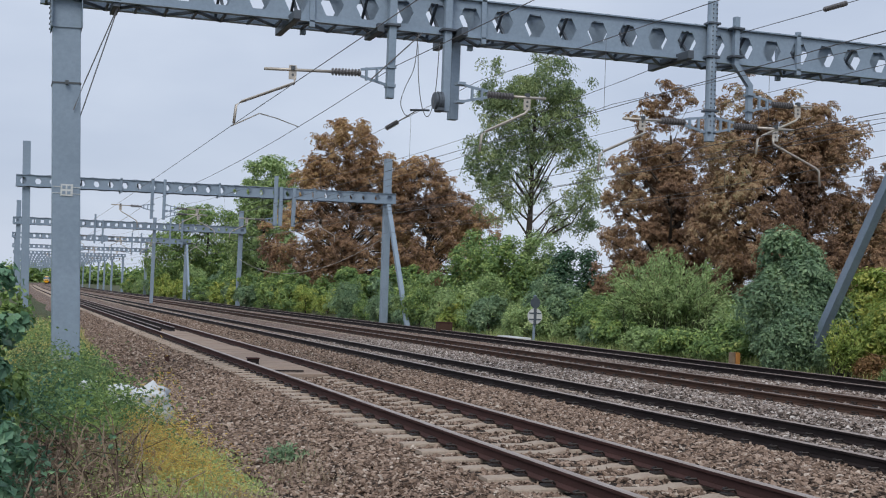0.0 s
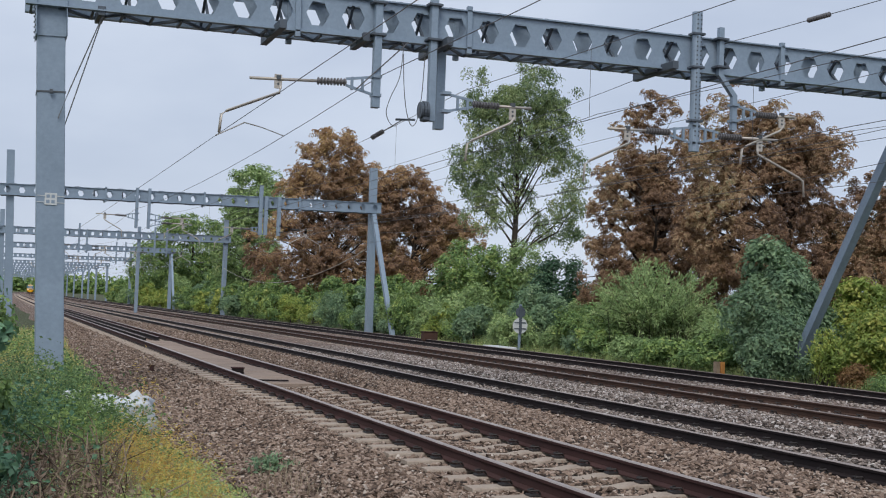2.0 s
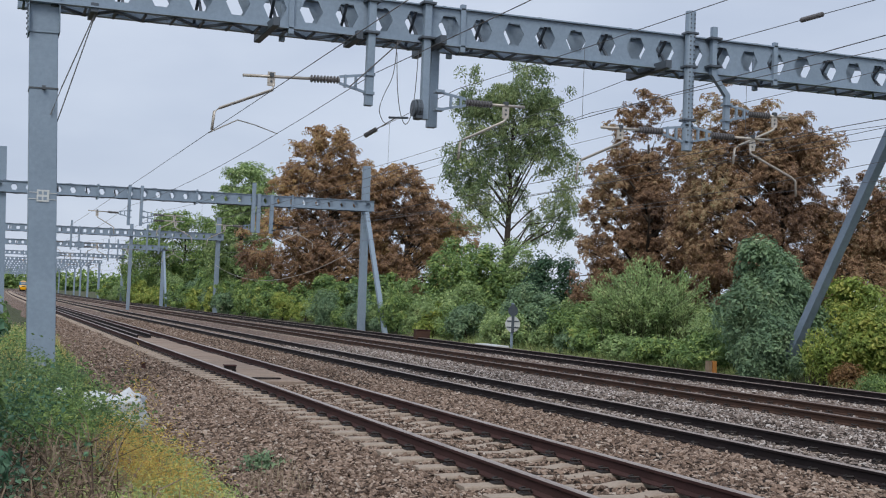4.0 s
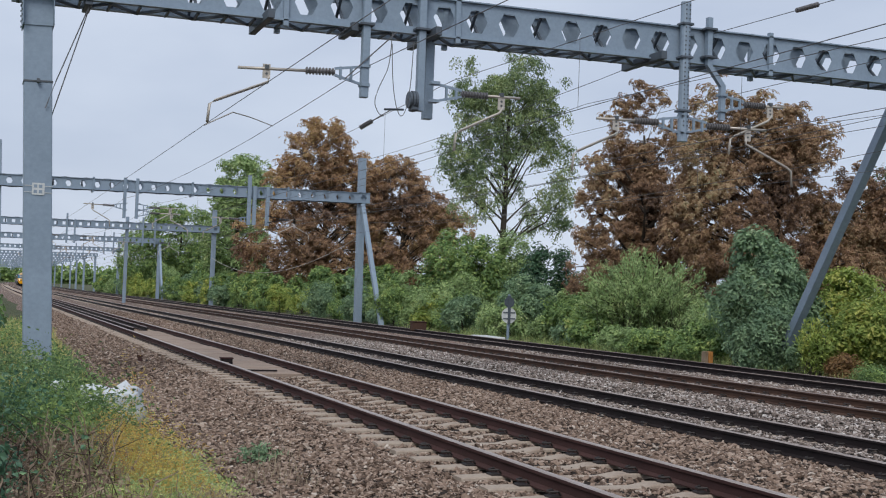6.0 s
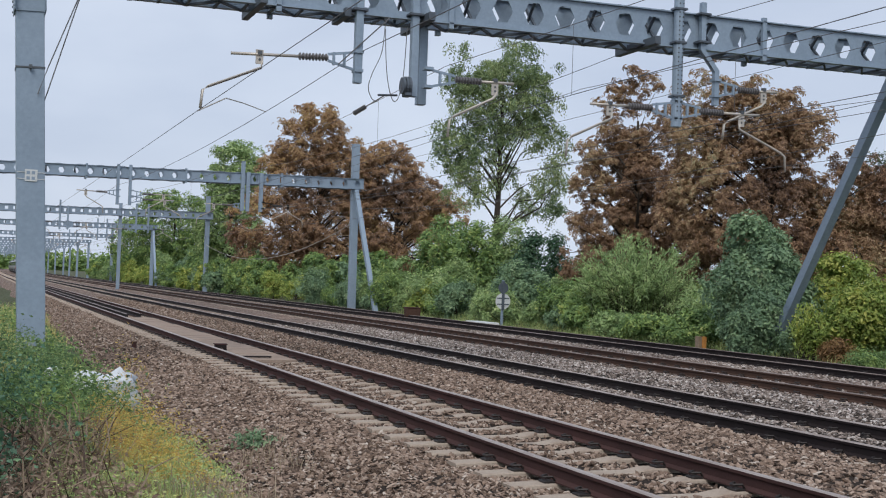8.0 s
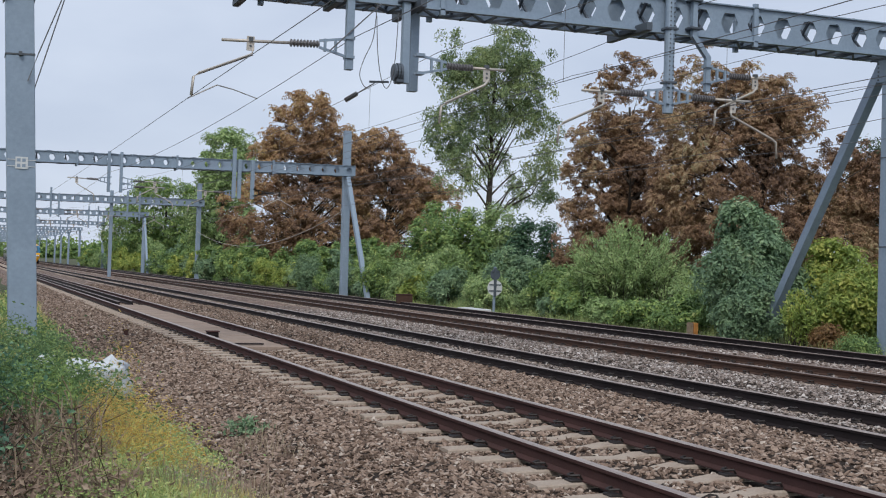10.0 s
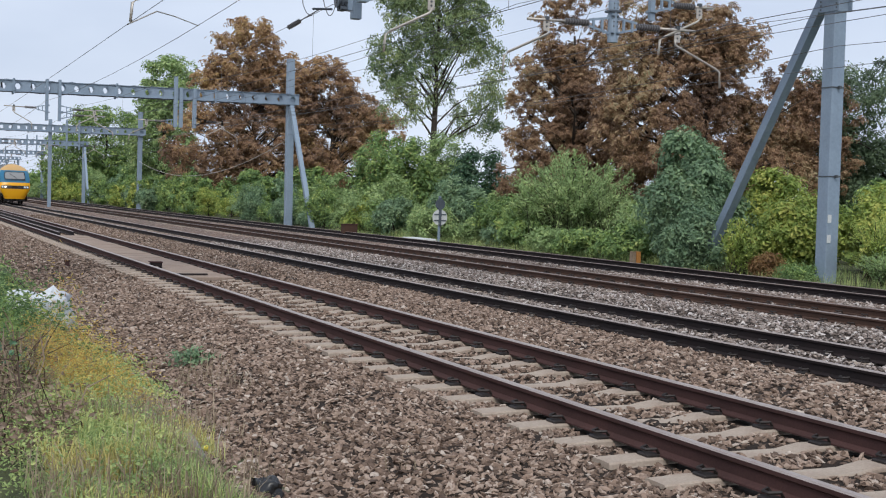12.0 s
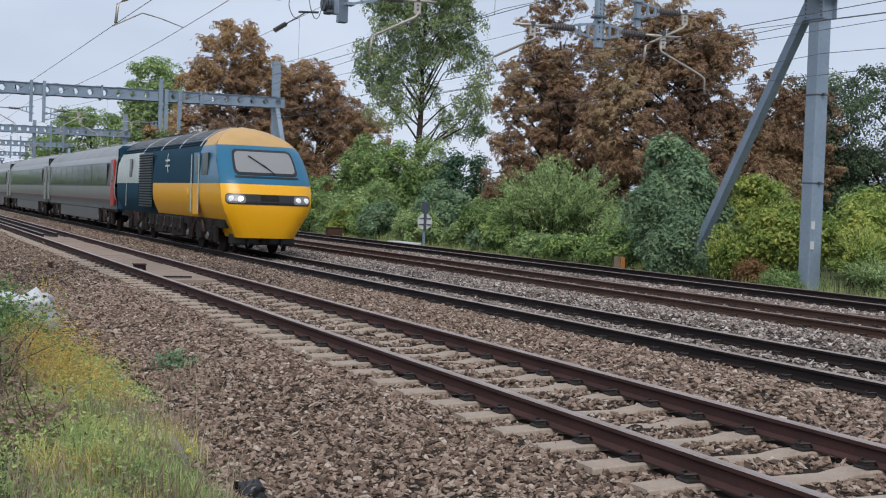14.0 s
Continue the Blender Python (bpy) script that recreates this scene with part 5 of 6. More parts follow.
plant("sycamore_tree", 38.5, 33.0, [(0, 0, 3.6, 3.0, 3.0, 3.6), (2.5, -2, 3.4, 3.2, 3, 3.4), (4.2, -3.5, 4.4, 2.6, 2.6, 3.4)], 760, 110, 0.17, DARKTREE, 19, "leafy green tree with a leaning dark stem", "tree", 0.65, 0.22, 0.3, 30, 0.5, 0.5, 0.25, "far green trees")

for k, (x, y, h, dx) in enumerate(((28.4, 49.6, 7.0, 0.5), (29.8, 50.2, 7.5, -0.4), (30.9, 43.6, 7.0, 0.6))):
    st = thing("tree_stem", x, y, lie(x, y) - 0.05, "dark bare stem rising inside the chestnut crown", "tree stem", "chestnut stems")
    part("bole", tube_bm([(0, 0, 0), (dx * 0.2, 0, h * 0.3), (dx * 0.7, 0.1, h * 0.65), (dx * 1.3, 0.2, h)], [0.3, 0.24, 0.16, 0.06], 8), BARK, st)
    for j in range(5):
        z = h * (0.35 + 0.12 * j)
        a = j * 2.1 + k
        part("limb", tube_bm([(dx * z / h, 0, z), (dx * z / h + 0.8 * math.cos(a), 0.8 * math.sin(a), z + 0.8), (dx * z / h + 1.8 * math.cos(a), 1.8 * math.sin(a), z + 1.9)], [0.1, 0.07, 0.02], 6), BARK, st)

# shrubs along the far verge
def sprays(x, y, w, h, mat, seed, label, stems, per, leaf, wide, category, name):
    """A bush of long shoots that fan up from the root, with narrow leaves all along them."""
    rng = np.random.default_rng(seed)
    t = thing(name, x, y, lie(x, y) - 0.03, label, category, "verge shrubs")
    bm = bmesh.new()
    c, along = [], []
    for _ in range(stems):
        a, u = rng.uniform(0, 2 * math.pi), rng.random() ** 0.6
        tip = Vector((math.cos(a) * w * u, math.sin(a) * w * u, h * rng.uniform(0.45, 1.05) * (1 - 0.3 * u * u)))
        root = Vector((rng.normal() * w * 0.25, rng.normal() * w * 0.25, 0))
        knee = root.lerp(tip, 0.5) + Vector((0, 0, 0.12 * h))
        pts = [root, root.lerp(knee, 0.6), knee, knee.lerp(tip, 0.6), tip]
        add_tube(bm, pts, [0.012, 0.01, 0.008, 0.006, 0.003], 4, False)
        for f in rng.uniform(0.12, 1.0, per):
            k = min(int(f * 4), 3)
            c.append(pts[k].lerp(pts[k + 1], f * 4 - k))
            along.append((pts[k + 1] - pts[k]).normalized())
    part("shoots", bm, BARK, t, "", True)["kind"] = "stuff"
    c, d = np.array(c), np.array(along)
    n = len(c)
    c = c + rng.normal(size=(n, 3)) * 0.05
    c[:, 2] = np.maximum(c[:, 2], 0.03)
    d = d + rng.normal(size=(n, 3)) * 0.75
    d /= np.linalg.norm(d, axis=1)[:, None]
    u = rng.normal(size=(n, 3)) * 0.5 + np.array([-0.2, -0.3, 1])
    s = np.cross(d, u)
    s /= np.linalg.norm(s, axis=1)[:, None] + 1e-9
    q = np.cross(s, d)
    L = (leaf * rng.uniform(0.7, 1.4, n))[:, None]
    v = np.stack([c, c + d * L * 0.5 + s * L * wide * 0.5, c + d * L - q * L * 0.1, c + d * L * 0.5 - s * L * wide * 0.5], 1).reshape(-1, 3)
    part("foliage", mesh_of("foliage", v, np.arange(4 * n).reshape(n, 4), [mat]), None, t)
    return t


def shrub(x, y, w, h, mat, seed, label, clumps=90, per=75, leaf=0.11, spiky=0.0, wide=0.5, category="bush", name="shrub"):
    leaf *= 1.3
    if spiky:
        return sprays(x, y, w, h, mat, seed, label, clumps, per, leaf, wide, category, name)
    r = random.Random(seed)
    lobes = [(0, 0, h * 0.4, w * 0.9, w * 0.85, h * 0.4)]
    for k in range(6):
        a = r.uniform(0, 6.283)
        z = r.uniform(0.3, 0.82)
        q = w * r.uniform(0.35, 0.75) * (1.25 - z)
        lobes.append((math.cos(a) * q, math.sin(a) * q, h * z, w * r.uniform(0.28, 0.5), w * r.uniform(0.28, 0.5), h * r.uniform(0.14, 0.26)))
    return plant(name, x, y, lobes, clumps, per, leaf, mat, seed, label, category, 0.22 + 0.06 * h, 0.05, 0.1, 12, wide, 0.5, 0.25, "verge shrubs", 0.1, 0.85)


shrub(24.6, 61.5, 2.9, 5.9, GREEN, 31, "tall dense green elder bush beside the track", 190, 90, 0.15)
shrub(27.2, 61.0, 1.9, 5.4, WILLOW, 30, "tall pale green sallow below the ash tree", 130, 80, 0.14)
shrub(22.6, 58.0, 1.8, 3.0, WILLOW, 32, "grey green sallow bush beside the track", 120, 85, 0.13)
shrub(27.6, 57.5, 1.9, 5.3, DARK, 33, "dark evergreen bush under the ash tree", 110, 80, 0.15)
shrub(29.5, 57.0, 1.8, 3.3, GREEN, 34, "green bush under the chestnut tree", 100, 80, 0.14)
shrub(23.2, 49.5, 1.9, 2.7, BLUEGREEN, 35, "rounded blue green bramble bush", 130, 90, 0.12)
shrub(23.4, 40.5, 2.5, 3.7, WILLOW, 36, "feathery grey green willow bush beside the track", 260, 95, 0.12, 1.0, 0.26)
shrub(22.2, 43.5, 1.5, 2.2, GREEN, 37, "green bush at the track edge", 110, 90, 0.11)
shrub(22.4, 31.0, 1.75, 4.0, BLUEGREEN, 38, "blue green dogwood bush around the strut", 260, 110, 0.12)
shrub(21.05, 29.3, 1.1, 2.15, BLUEGREEN, 39, "low blue green bush at the strut foot", 200, 110, 0.1)
shrub(23.3, 27.4, 1.3, 2.6, LIME, 48, "yellow green bush filling in behind the strut", 150, 95, 0.1)
shrub(24.6, 29.8, 1.7, 2.9, LIME, 40, "yellow green bush behind the column", 170, 95, 0.11)
shrub(24.7, 25.6, 1.3, 2.5, LIME, 41, "yellow green leafy bush beside the column", 110, 90, 0.1)
shrub(23.6, 35.0, 1.5, 2.0, WILLOW, 42, "straggling grey green weeds beside the track", 100, 90, 0.11, 1.0, 0.3)
shrub(20.8, 26.9, 0.5, 1.7, LIME, 43, "small pale green sapling at the track edge", 40, 70, 0.08, 1.0, 0.4)
shrub(21.2, 26.2, 0.55, 0.6, BRACKEN, 44, "rust brown dying weeds beside the column", 36, 80, 0.07)
shrub(22.2, 23.3, 0.75, 1.5, LIME, 45, "yellow goldenrod clump beside the column", 80, 80, 0.07, 1.0, 0.3)
shrub(21.6, 22.0, 0.9, 0.9, WILLOW, 49, "pale weeds at the column foot", 60, 70, 0.07, 1.0, 0.3)
shrub(21.0, 24.6, 0.6, 0.5, GREEN, 50, "low brambles at the column foot", 50, 70, 0.06)
shrub(23.4, 22.2, 1.0, 1.3, GREEN, 46, "green brambles beside the column", 70, 90, 0.09)
shrub(25.5, 21.5, 1.4, 1.9, WILLOW, 47, "pale green thicket on the verge", 90, 90, 0.1)
for k, (x, y, w, h, m) in enumerate(((28.5, 30.5, 1.8, 2.6, GREEN), (30.5, 28.5, 1.8, 2.4, DARK), (27.2, 26.5, 1.5, 2.0, GREEN), (29.0, 25.0, 1.7, 2.2, WILLOW), (32.5, 31, 2.2, 3.0, DARK), (26.6, 33.5, 1.6, 2.4, GREEN))):
    shrub(x, y, w, h, m, 400 + k, "leafy undergrowth behind the column", 90, 85, 0.13)
rr = random.Random(5)
kinds = [(GREEN, "dense green bush on the far verge"), (WILLOW, "grey green bush on the far verge"), (LIME, "bright green bramble on the far verge"), (BLUEGREEN, "blue green thicket on the far verge"), (GREEN, "dark leaved bush on the far verge")]
yy, k = 33.0, 0
while yy < 250:
    m, lab = kinds[rr.randrange(5)]
    far = yy > 95
    hh = rr.uniform(0.9, 1.7) if yy < 50 else rr.uniform(1.6, 2.5) if not far else rr.uniform(2.0, 3.4)
    shrub(21.5 + rr.uniform(-0.3, 0.7) + bend(yy), yy, rr.uniform(0.9, 1.5) * (1.5 if far else 1), hh, m, 60 + k, lab, 80 if not far else 60, 75 if not far else 55, 0.105 if not far else 0.2)
    yy += rr.uniform(1.9, 3.0) * (1 if yy < 70 else 1.6 if yy < 120 else 2.6)
    k += 1
yy = 62.0
while yy < 260:
    m, lab = kinds[rr.choice((0, 0, 3, 4, 1))]
    shrub(25.0 + rr.uniform(-0.6, 2.5) + bend(yy), yy, rr.uniform(2.0, 2.9), rr.uniform(2.6, 3.8) * (1 if yy < 110 else 1.5), m, 160 + k, lab.replace("bush", "thicket"), 80, 65, 0.2)
    yy += rr.uniform(4.5, 7) * (1 if yy < 110 else 1.8)
    k += 1
yy = 34.0
while yy < 60:
    shrub(26.5 + rr.uniform(-0.8, 1.2), yy, 1.7, rr.uniform(1.8, 2.6), rr.choice((GREEN, DARK, WILLOW)), 260 + k, "shaded undergrowth below the chestnut trees", 70, 70, 0.14)
    yy += rr.uniform(2.6, 3.6)
    k += 1
# left side beyond the near column
for k, (x, y, w, h) in enumerate(((-2.6, 34, 1.6, 2.4), (-3.2, 46, 2.0, 3.0), (-4, 62, 2.4, 3.4), (-5, 84, 3, 4), (-6, 115, 3.5, 5), (-8, 160, 4, 6))):
    shrub(x, y, w, h, GREEN, 300 + k, "green hedge bush on the near side of the line", 80, 70, 0.16)


# ---------------------------------------------------------------- near bank: ivy hedge, nettles, grass, dead stems
plant("ivy_hedge", -0.74, 8.6, [(0, 0, 0.95, 0.78, 1.2, 0.98), (0.1, 0.9, 1.1, 0.7, 0.9, 0.75), (0.25, -0.7, 0.4, 0.65, 0.8, 0.5)], 230, 75, 0.075, IVY, 71, "dark glossy ivy and bramble hedge beside the line", "hedge", 0.11, 0.05, 0.2, 18, 0.75, 0.55, 0.0)
plant("bramble_hedge", -0.66, 11.8, [(0, 0, 0.95, 0.85, 1.5, 1.0)], 150, 75, 0.08, GREEN, 72, "bright leaved bramble growing over the hedge", "hedge", 0.16, 0.04, 0.2, 14, 0.7, 0.5, 0.0)


def patch(name, spots, per, leaf, mat, seed, label, spread=0.12, tall=0.25, wide=0.6):
    """Low leafy weeds over the bank: leaves set above the ground at given spots."""
    rng = np.random.default_rng(seed)
    c = np.repeat(np.array(spots), per, 0)
    p = np.stack([c[:, 0] + rng.normal(size=len(c)) * spread, c[:, 1] + rng.normal(size=len(c)) * spread * 1.4], 1)
    z = np.array([lie(a, b) for a, b in p]) + np.abs(rng.normal(size=len(c))) * tall * 0.5
    return tagged(new(name, leaves(name, np.column_stack([p, z]), leaf, mat, seed, wide, -0.1)), label, "weeds", kind="stuff")


def scatter(x0, x1, y0, y1, n, seed, thr=-0.15, sc=0.9):
    rng = np.random.default_rng(seed)
    out = []
    while len(out) < n:
        x, y = rng.uniform(x0, x1), rng.uniform(y0, y1)
        if noise.noise((x * sc, y * sc * 0.6, seed)) > thr:
            out.append((x, y))
    return out


patch("ivy_ground", scatter(-0.4, 0.75, 8.0, 15, 260, 1), 44, 0.045, IVY, 81, "dark ivy creeping over the bank", 0.12, 0.42, 0.75)
patch("nettles", scatter(0.35, 1.45, 11.3, 14.8, 130, 2), 60, 0.05, GREEN, 82, "green nettles and weeds on the bank", 0.13, 0.4, 0.42)
patch("dark_nettles", scatter(0.2, 1.5, 11.0, 21, 190, 12, 0.0, 1.6), 70, 0.05, NETTLE, 80, "dark leaved ivy and nettles round the column foot", 0.12, 0.5, 0.5)
patch("creeping_weeds", scatter(1.45, 2.5, 10.8, 15.0, 110, 3, -0.05), 55, 0.032, GRASS_GREEN, 83, "low green weeds creeping onto the ballast", 0.14, 0.1, 0.7)
patch("low_herbs", scatter(0.55, 1.7, 5.6, 11, 260, 4), 60, 0.026, GRASS_GREEN, 84, "green herbs growing through the grass", 0.1, 0.2, 0.45)
patch("yellow_weeds", scatter(1.1, 1.72, 8.7, 11.2, 90, 6, -0.25), 110, 0.03, GOLD, 87, "feathery yellowing weeds on the bank", 0.1, 0.42, 0.25)
patch("russet_stalks", scatter(1.72, 1.95, 14.0, 16.2, 16, 9, -0.6), 60, 0.05, GOLD, 89, "tall yellow and russet dock stalks beside the sack", 0.06, 0.75, 0.2)
patch("leaf_litter", scatter(0.1, 1.05, 7.0, 11.5, 200, 7, -0.5), 30, 0.045, LITTER, 88, "dead brown leaves caught in the brambles", 0.12, 0.2, 0.6)
patch("bank_weeds", scatter(-1.0, 1.9, 20, 40, 200, 5), 40, 0.09, GREEN, 85, "weeds at the foot of the near column", 0.25, 0.35, 0.5)


def blades(name, n, x0, x1, y0, y1, mat, seed, h0, h1, thr, label, edge=None):
    """Grass blades: tapered, bent over, two faces each."""
    rng = np.random.default_rng(seed)
    xy = []
    while len(xy) < n:
        x, y = rng.uniform(x0, x1), rng.uniform(y0, y1)
        if edge is not None and x > edge(y) + 0.15 * noise.noise((y * 1.3, x, seed)):
            continue
        if noise.noise((x * 2.2, y * 1.6, seed * 3.1)) + rng.normal() * 0.1 > thr:
            xy.append((x, y))
    b = np.array([(x, y, lie(x, y) - 0.01) for x, y in xy])
    h = rng.uniform(h0, h1, n)[:, None]
    d = rng.normal(size=(n, 3)) * np.array([1, 1, 0])
    d /= np.linalg.norm(d, axis=1)[:, None] + 1e-9
    s = np.stack([-d[:, 1], d[:, 0], d[:, 2] * 0], 1) * rng.uniform(0.0018, 0.0042, n)[:, None]
    lean = rng.uniform(0.1, 0.75, n)[:, None]
    m = b + d * h * lean * 0.35 + np.array([0, 0, 1]) * h * 0.6
    t = b + d * h * lean + np.array([0, 0, 1]) * h * (1.0 - 0.35 * lean)
    v = np.stack([b - s, b + s, m + s * 0.8, m - s * 0.8, t], 1).reshape(-1, 3)
    i = np.arange(n) * 5
    f = [q for k in i.tolist() for q in ((k, k + 1, k + 2, k + 3), (k + 3, k + 2, k + 4))]
    return tagged(new(name, mesh_of(name, v, f, [mat])), label, "grass", kind="stuff")


verge = lambda y: 1.46 + 0.02 * min(y, 40) + 0.12 * math.sin(y * 0.9) + 0.25 * math.exp(-((y - 6.1) / 0.7) ** 2)
blades("dry_grass", 5500, 0.75, 2.1, 5.6, 10.8, GRASS_DRY, 91, 0.06, 0.24, 0.22, "yellowing grass tussocks on the bank", verge)
blades("straw_grass", 2600, 0.6, 2.0, 5.6, 12, STRAW, 96, 0.1, 0.36, 0.0, "bleached dead grass stalks on the bank", verge)
blades("grass_tuft", 420, 1.72, 2.02, 7.9, 8.7, GRASS_DRY, 97, 0.08, 0.26, -0.5, "yellow grass tuft growing in the ballast")
blades("green_grass", 15000, 0.6, 2.3, 5.6, 13, GRASS_GREEN, 92, 0.05, 0.24, 0.08, "fresh green grass on the bank", verge)
blades("far_grass", 12000, -1.5, 2.2, 12, 45, GRASS_DRY, 93, 0.15, 0.45, 0.0, "dry yellow grass along the near verge", verge)
blades("ballast_weeds", 420, 1.9, 3.4, 5.8, 14, STRAW, 94, 0.1, 0.4, 0.3, "thin dry stalks standing in the ballast")
blades("verge_grass", 14000, 20.3, 22.6, 20, 60, GRASS_GREEN, 95, 0.15, 0.5, -0.1, "rough grass at the foot of the shrubs")

deadwood = thing("dead_brambles", 0.6, 9.3, lie(0.6, 9.3), "tangle of dry brown dead bramble stems", "dead stems")
rr = random.Random(8)
for k in range(290):
    a = Vector((rr.uniform(-0.5, 0.45), rr.uniform(-1.9, 2.0), rr.uniform(-0.04, 0.2)))
    q = rr.uniform(0, 6.283)
    l = rr.uniform(0.2, 0.6)
    e = a + Vector((math.cos(q) * l * 0.7, math.sin(q) * l, rr.uniform(-0.1, 0.42)))
    m = (a + e) / 2 + Vector((rr.uniform(-0.08, 0.08), rr.uniform(-0.08, 0.08), rr.uniform(0.0, 0.14)))
    w = rr.uniform(0.5, 1.2)
    part("stem", tube_bm([a, a.lerp(m, 0.6), m, m.lerp(e, 0.6), e], [0.006 * w, 0.0055 * w, 0.005 * w, 0.004 * w, 0.002 * w], 4), TWIG if k % 3 else TWIG_DARK, deadwood)


def far_woods():
    """Low woods and hedges far off all round the line, joined clumps of leaves."""
    rng = np.random.default_rng(77)
    c = []
    for a in np.arange(-1.5, 1.5, 0.012):
        r = 900 + 250 * noise.noise((a * 3, 1, 2))
        h = 11 + 6 * noise.noise((a * 9, 5, 2))
        x, y = r * math.sin(a), r * math.cos(a)
        c += [(x + rng.normal() * 5, y + rng.normal() * 5, abs(rng.normal()) * h * 0.5) for _ in range(22)]
    c = np.array(c)
    p = np.repeat(c, 26, 0) + rng.normal(size=(len(c) * 26, 3)) * 2.4
    p[:, 2] = np.maximum(p[:, 2], -0.2)
    tagged(new("far_woods", leaves("far_woods", p, 2.6, GREEN, 78, 0.8)), "low green woods far beyond the railway", "woods", kind="stuff")


far_woods()

# ---------------------------------------------------------------- small things
POLY = worn("white_polythene", (0.62, 0.65, 0.68), (0.5, 0.53, 0.56), 5, 30, 0.4, 0, 0.6, 0.1)
ORANGE = worn("faded_orange_paint", (0.55, 0.24, 0.06), (0.4, 0.18, 0.06), 6, 40, 0.7, 0, 0.6, 0.1)


def crumpled(name, x, y, z, sx, sy, sz, mat, seed, label, category, turn=0.0):
    """A crumpled sack lying on the ground."""
    bm = bmesh.new()
    bmesh.ops.create_cube(bm, size=2)
    bmesh.ops.subdivide_edges(bm, edges=bm.edges[:], cuts=5, use_grid_fill=True)
    for v in bm.verts:
        v.co = v.co.lerp(v.co.normalized() * 1.25, 0.35)
        n = noise.noise_vector(v.co * 1.3 + Vector((seed, 0, 0))) * 0.5 + noise.noise_vector(v.co * 3.5 + Vector((0, seed, 0))) * 0.22
        v.co = (v.co + n) * Vector((sx, sy, sz))
    t = thing(name, x, y, z, label, category)
    t.rotation_euler = (0, 0, radians(turn))
    part("skin", bm, mat, t, smooth=True)
    return t


crumpled("plastic_sack", 1.58, 15.4, lie(1.55, 15.4) + 0.24, 0.37, 0.12, 0.2, POLY, 3, "crumpled white plastic sack half hidden by weeds", "sack", 12)
crumpled("plastic_scrap", 0.98, 15.4, lie(0.98, 15.4) + 0.3, 0.09, 0.07, 0.07, POLY, 7, "small scrap of white plastic in the weeds", "litter")
crumpled("black_bag", 2.13, 7.3, bed(2.13, 7.3) + 0.06, 0.075, 0.09, 0.1, BLACK, 5, "small crumpled black plastic bag on the ballast", "litter")
patch("sack_weeds", [(1.15, 15.1), (1.3, 15.0), (1.65, 15.1), (1.8, 15.2), (1.9, 15.3), (1.0, 15.1), (0.9, 15.0), (1.75, 14.9)], 34, 0.045, GREEN, 86, "weeds growing up in front of the sack", 0.09, 0.4, 0.5)
fr = thing("yellow_fruit", 1.9, 8.0, max(lie(1.9, 8.0), bed(1.9, 8.0)) + 0.02, "small yellow fruit lying in the grass", "fruit")
bm = bmesh.new()
bmesh.ops.create_uvsphere(bm, u_segments=12, v_segments=8, radius=0.021)
for v in bm.verts:
    v.co.x *= 1.25
    v.co.z += 0.03
part("flesh", bm, plain("yellow_peel", (0.75, 0.6, 0.05), 0.45), fr, smooth=True)
part("stalk", tube_bm([(0, 0, 0.045), (0.006, 0, 0.062)], 0.003, 5), TWIG, fr)
# flat kerb stones sunk in the bank edge
for k, (x, y, a) in enumerate(((1.62, 8.4, 10), (1.72, 7.75, -5), (1.5, 8.95, 25))):
    s = thing("kerb_stone", x, y, max(lie(x, y), bed(x, y)) + 0.03, "flat grey stone sunk at the bank edge", "stone", "kerb stones")
    s.rotation_euler = (radians(4), radians(-6), radians(a))
    bm = box_bm(-0.09, 0.09, -0.26, 0.26, -0.04, 0.06, 0.02)
    for v in bm.verts:
        v.co += noise.noise_vector(v.co * 5 + Vector((k, 0, 0))) * 0.025
    part("slab", bm, CONC, s)
w = thing("weed_plant", 2.92, 13.1, bed(2.92, 13.1), "small grey green weed rooted in the ballast", "weed")
rng = np.random.default_rng(3)
pp = rng.normal(size=(260, 3)) * np.array([0.1, 0.1, 0.05]) + np.array([0, 0, 0.08])
part("leaves", leaves("leaves", pp, 0.06, BLUEGREEN, 4, 0.5, -0.4), None, w)
part("stem", tube_bm([(0, 0, -0.02), (0.01, 0, 0.1)], 0.006, 5), TWIG, w)

# speed sign seen from behind
sg = thing("speed_sign", 20.6, 46.4, lie(20.6, 46.4), "two round grey signs on a post among shrubs", "sign")
part("post", box_bm(-0.05, 0.05, 0, 0.06, 0, 2.05, 0.005), GALV, sg, "grey steel post")
for z, r, mat in ((1.17, 0.33, SIGNW), (1.72, 0.22, GALV_DARK)):
    p = part("disc", tube_bm([(0, -0.03, z), (0, -0.01, z)], r, 24), mat, sg, "round plate")
    part("stiffener", box_bm(-r * 0.8, r * 0.8, -0.05, -0.032, z + 0.1, z + 0.15), GALV_DARK, p)
    part("stiffener", box_bm(-r * 0.8, r * 0.8, -0.05, -0.032, z - 0.15, z - 0.1), GALV_DARK, p)
part("strap", box_bm(-0.06, 0.06, -0.055, -0.035, 0.8, 2.0), GALV_DARK, sg)
tr = thing("trough_lid", 19.75, 46.6, bed(19.75, 46.6), "pale concrete cable trough lid beside the far rail", "trough lid")
part("slab", box_bm(-0.3, 0.3, -1.2, 1.0, 0.0, 0.2, 0.02), SIGNW, tr)
lb = thing("lineside_box", 19.55, 54.5, bed(19.55, 54.5), "small brown lineside box on two legs", "equipment box")
part("body", box_bm(-0.35, 0.35, -0.2, 0.2, 0.1, 0.5, 0.02), RUST_BROWN, lb)
part("lid", box_bm(-0.38, 0.38, -0.23, 0.23, 0.5, 0.54, 0.01), RUST, lb)
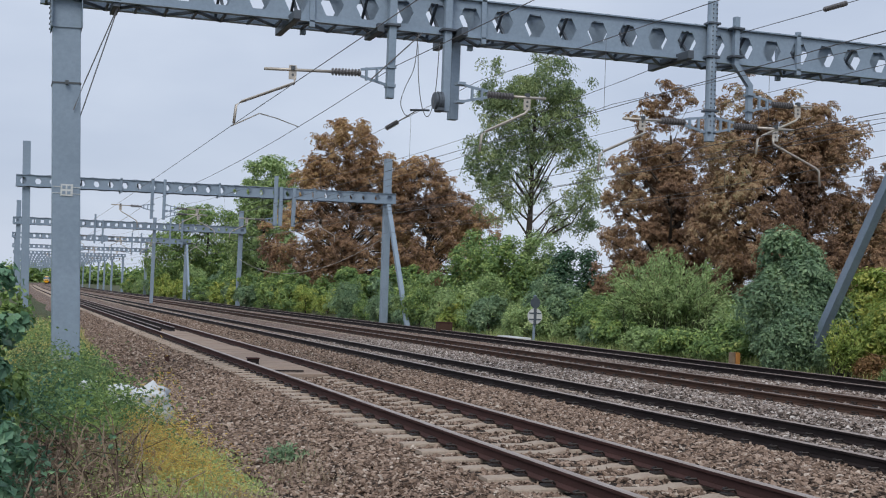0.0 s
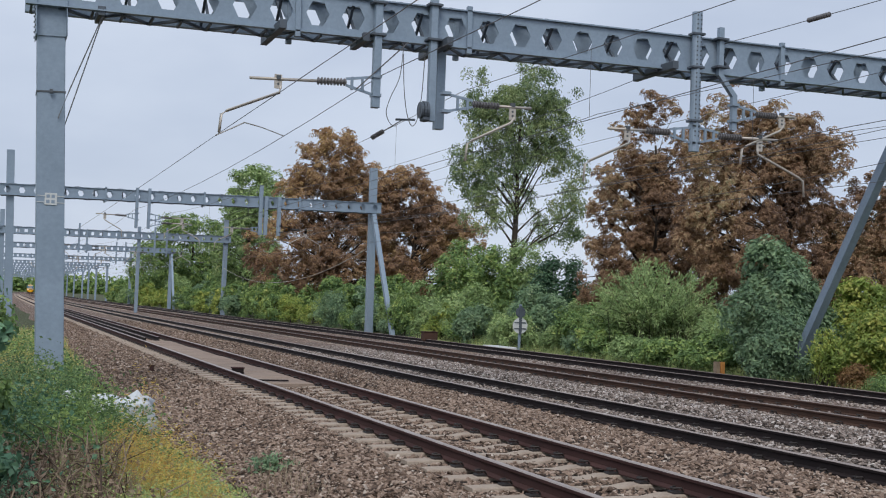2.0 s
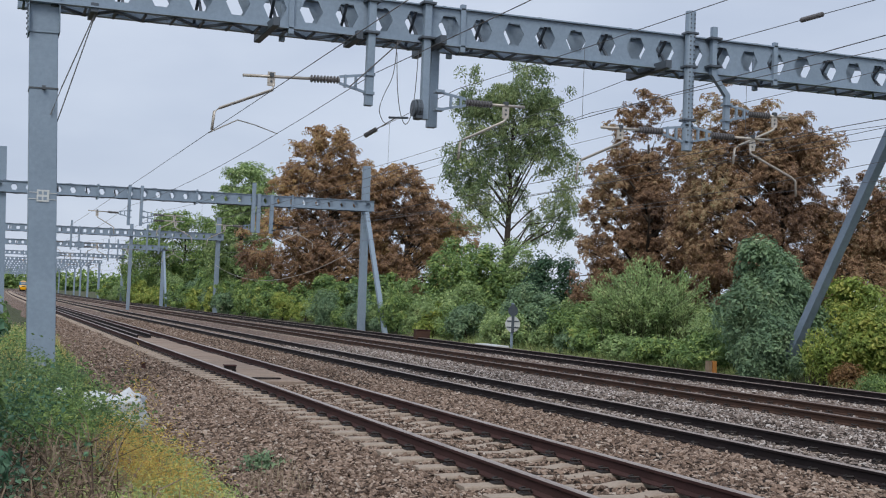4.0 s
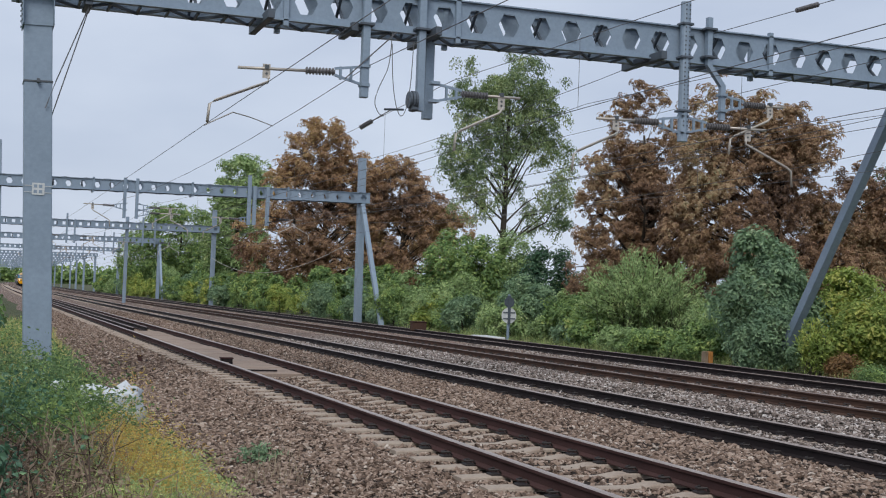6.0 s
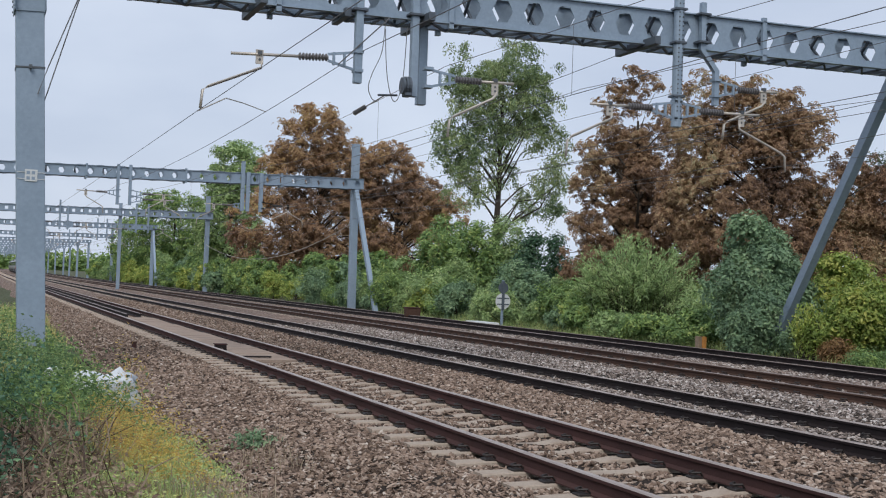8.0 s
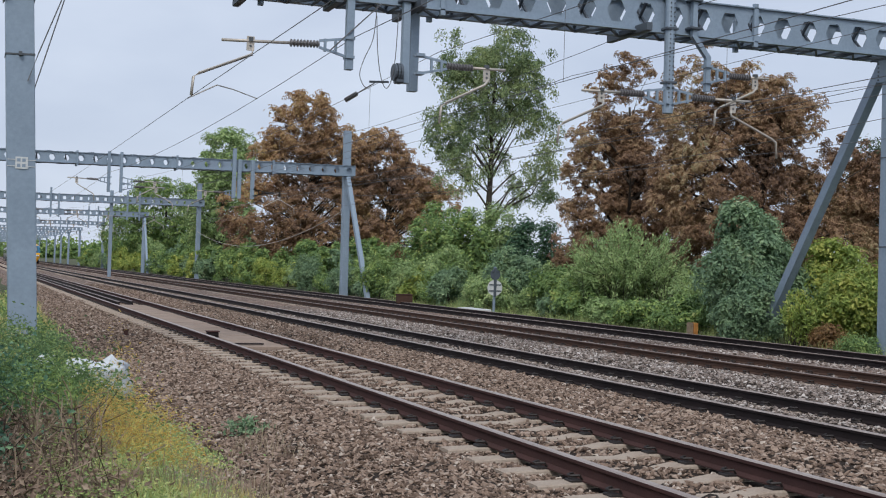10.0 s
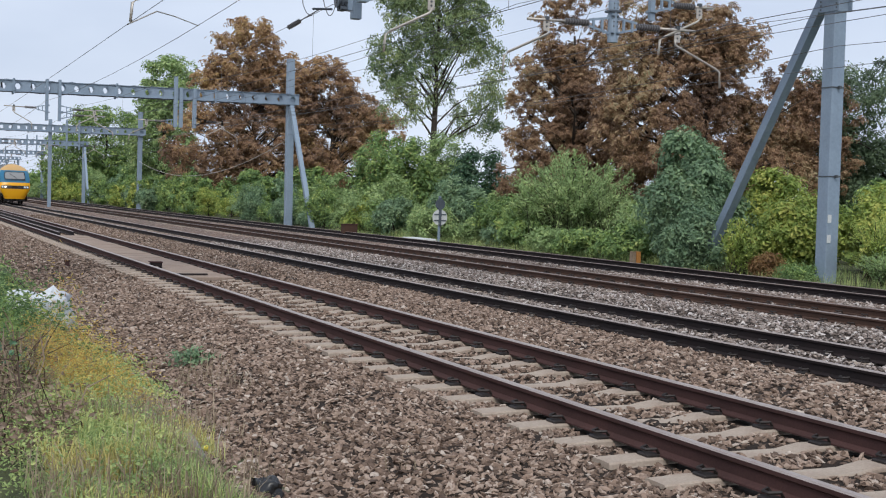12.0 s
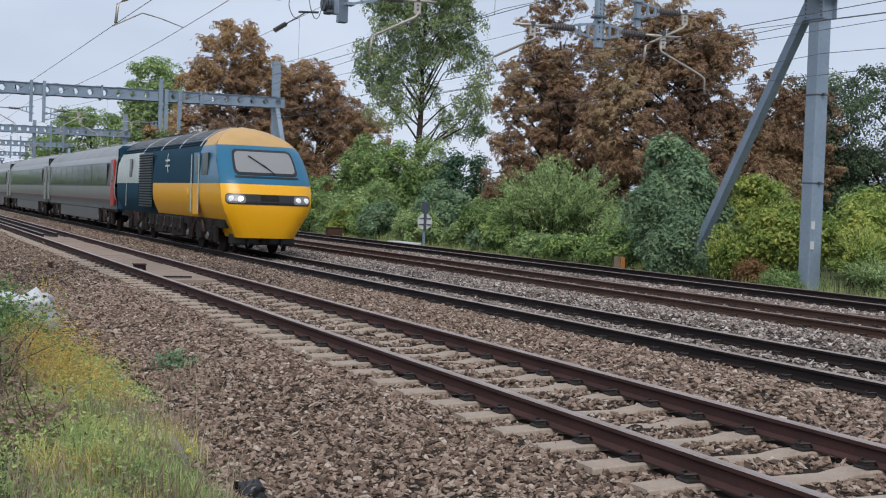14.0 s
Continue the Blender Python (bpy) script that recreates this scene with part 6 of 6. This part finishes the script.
for s in (-0.25, 0.25):
    part("leg", box_bm(s - 0.05, s + 0.05, -0.1, 0.1, -0.05, 0.1), RUST, lb)
op = thing("marker_post", 20.35, 31.3, lie(20.35, 31.3), "short orange topped wooden marker post", "marker post")
part("post", box_bm(-0.1, 0.02, -0.1, 0.1, -0.05, 0.55, 0.01), TWIG, op)
part("board", box_bm(0.03, 0.17, -0.12, 0.05, 0.12, 0.55, 0.01), ORANGE, op, "orange painted board")
# identification plate and asset tags, unreadable
idp = part("number_plate", box_bm(-0.26, -0.04, -0.268, -0.262, 3.2, 3.42, 0.001), SIGNW, p1, "small white plate with grey bars")
for k in range(2):
    for j in range(2):
        part("bar", box_bm(-0.23 + k * 0.09, -0.17 + k * 0.09, -0.271, -0.268, 3.23 + j * 0.1, 3.29 + j * 0.1), GALV, idp)
for z in (3.24, 3.36):
    part("strap", box_bm(-0.4, 0.1, -0.262, -0.258, z, z + 0.012), SIGNW, idp)
for z in (0.85, 1.35):
    part("tag", box_bm(21.27 - 0.19 - o.x, 21.27 - 0.08 - o.x, -0.215, -0.205, z, z + 0.2), SIGNW, p1, "small white tag")
# pale metal post at the hedge
ps = thing("fence_post", -0.075, 8.0, lie(-0.07, 8), "bent pale metal fence post beside the hedge", "fence post")
part("post", tube_bm([(-0.02, 0, -0.05), (0.0, 0, 0.25), (0.045, 0, 0.5), (0.05, 0, 0.62), (0.005, 0, 0.85), (-0.01, 0, 1.12)], [0.028] * 6, 4), SIGNW, ps)

# ---------------------------------------------------------------- ballast stones, nearest densest
stone_field(1.9, 4.95, 5.5, 13, 820, 0.0235, 1, STONE, True)
stone_field(1.9, 4.95, 13, 24, 540, 0.0265, 2, STONE, True)
stone_field(2.3, 4.95, 24, 48, 300, 0.031, 3, STONE, False)
stone_field(2.3, 4.95, 48, 80, 110, 0.036, 12, STONE, False)
stone_field(6.35, 9.6, 50, 80, 100, 0.036, 13, STONE, False)
stone_field(4.95, 6.35, 4.5, 24, 420, 0.025, 4, STONE, True, 0.6)
stone_field(4.95, 6.35, 46, 60, 150, 0.03, 5, STONE, False, 0.15)
stone_field(6.35, 9.6, 5, 24, 440, 0.028, 6, STONE, True)
stone_field(6.35, 9.6, 24, 50, 300, 0.031, 7, STONE, False)
stone_field(9.6, 11.1, 7, 46, 330, 0.027, 8, STONE_GREY, False, 0.5)
stone_field(11.1, 14.5, 9, 47, 300, 0.03, 9, STONE_GREY, False)
stone_field(14.5, 16.0, 11, 36, 200, 0.03, 10, STONE_GREY, False)
stone_field(16.0, 20.4, 13, 42, 130, 0.032, 11, STONE_GREY, False)
for ob in ballast.children:
    ob["kind"] = "stuff"


# ---------------------------------------------------------------- what moves: the train comes up the second line
SPEED, NOSE_END = 44.2, 34.35


def motions():
    o, dz = TRACKS[1]
    times = [0, 1, 2, 3, 4, 5, 6, 7, 8, 9, 9.5, 10, 10.5, 11, 11.5, 12, 12.5, 13, 13.5, 14]

    def at(y):
        turn = math.degrees(math.atan2(bend(y + 12) - bend(y), 12))
        return pose(o + bend(y), y, dz, 0, 0, -turn)
    walk(pcar, [(t, at(NOSE_END + SPEED * (14 - t))) for t in times])
    for k, c in enumerate(coaches):
        walk(c, [(t, at(NOSE_END + SPEED * (14 - t) + 17.75 + 23.0 * k)) for t in times])


motions()
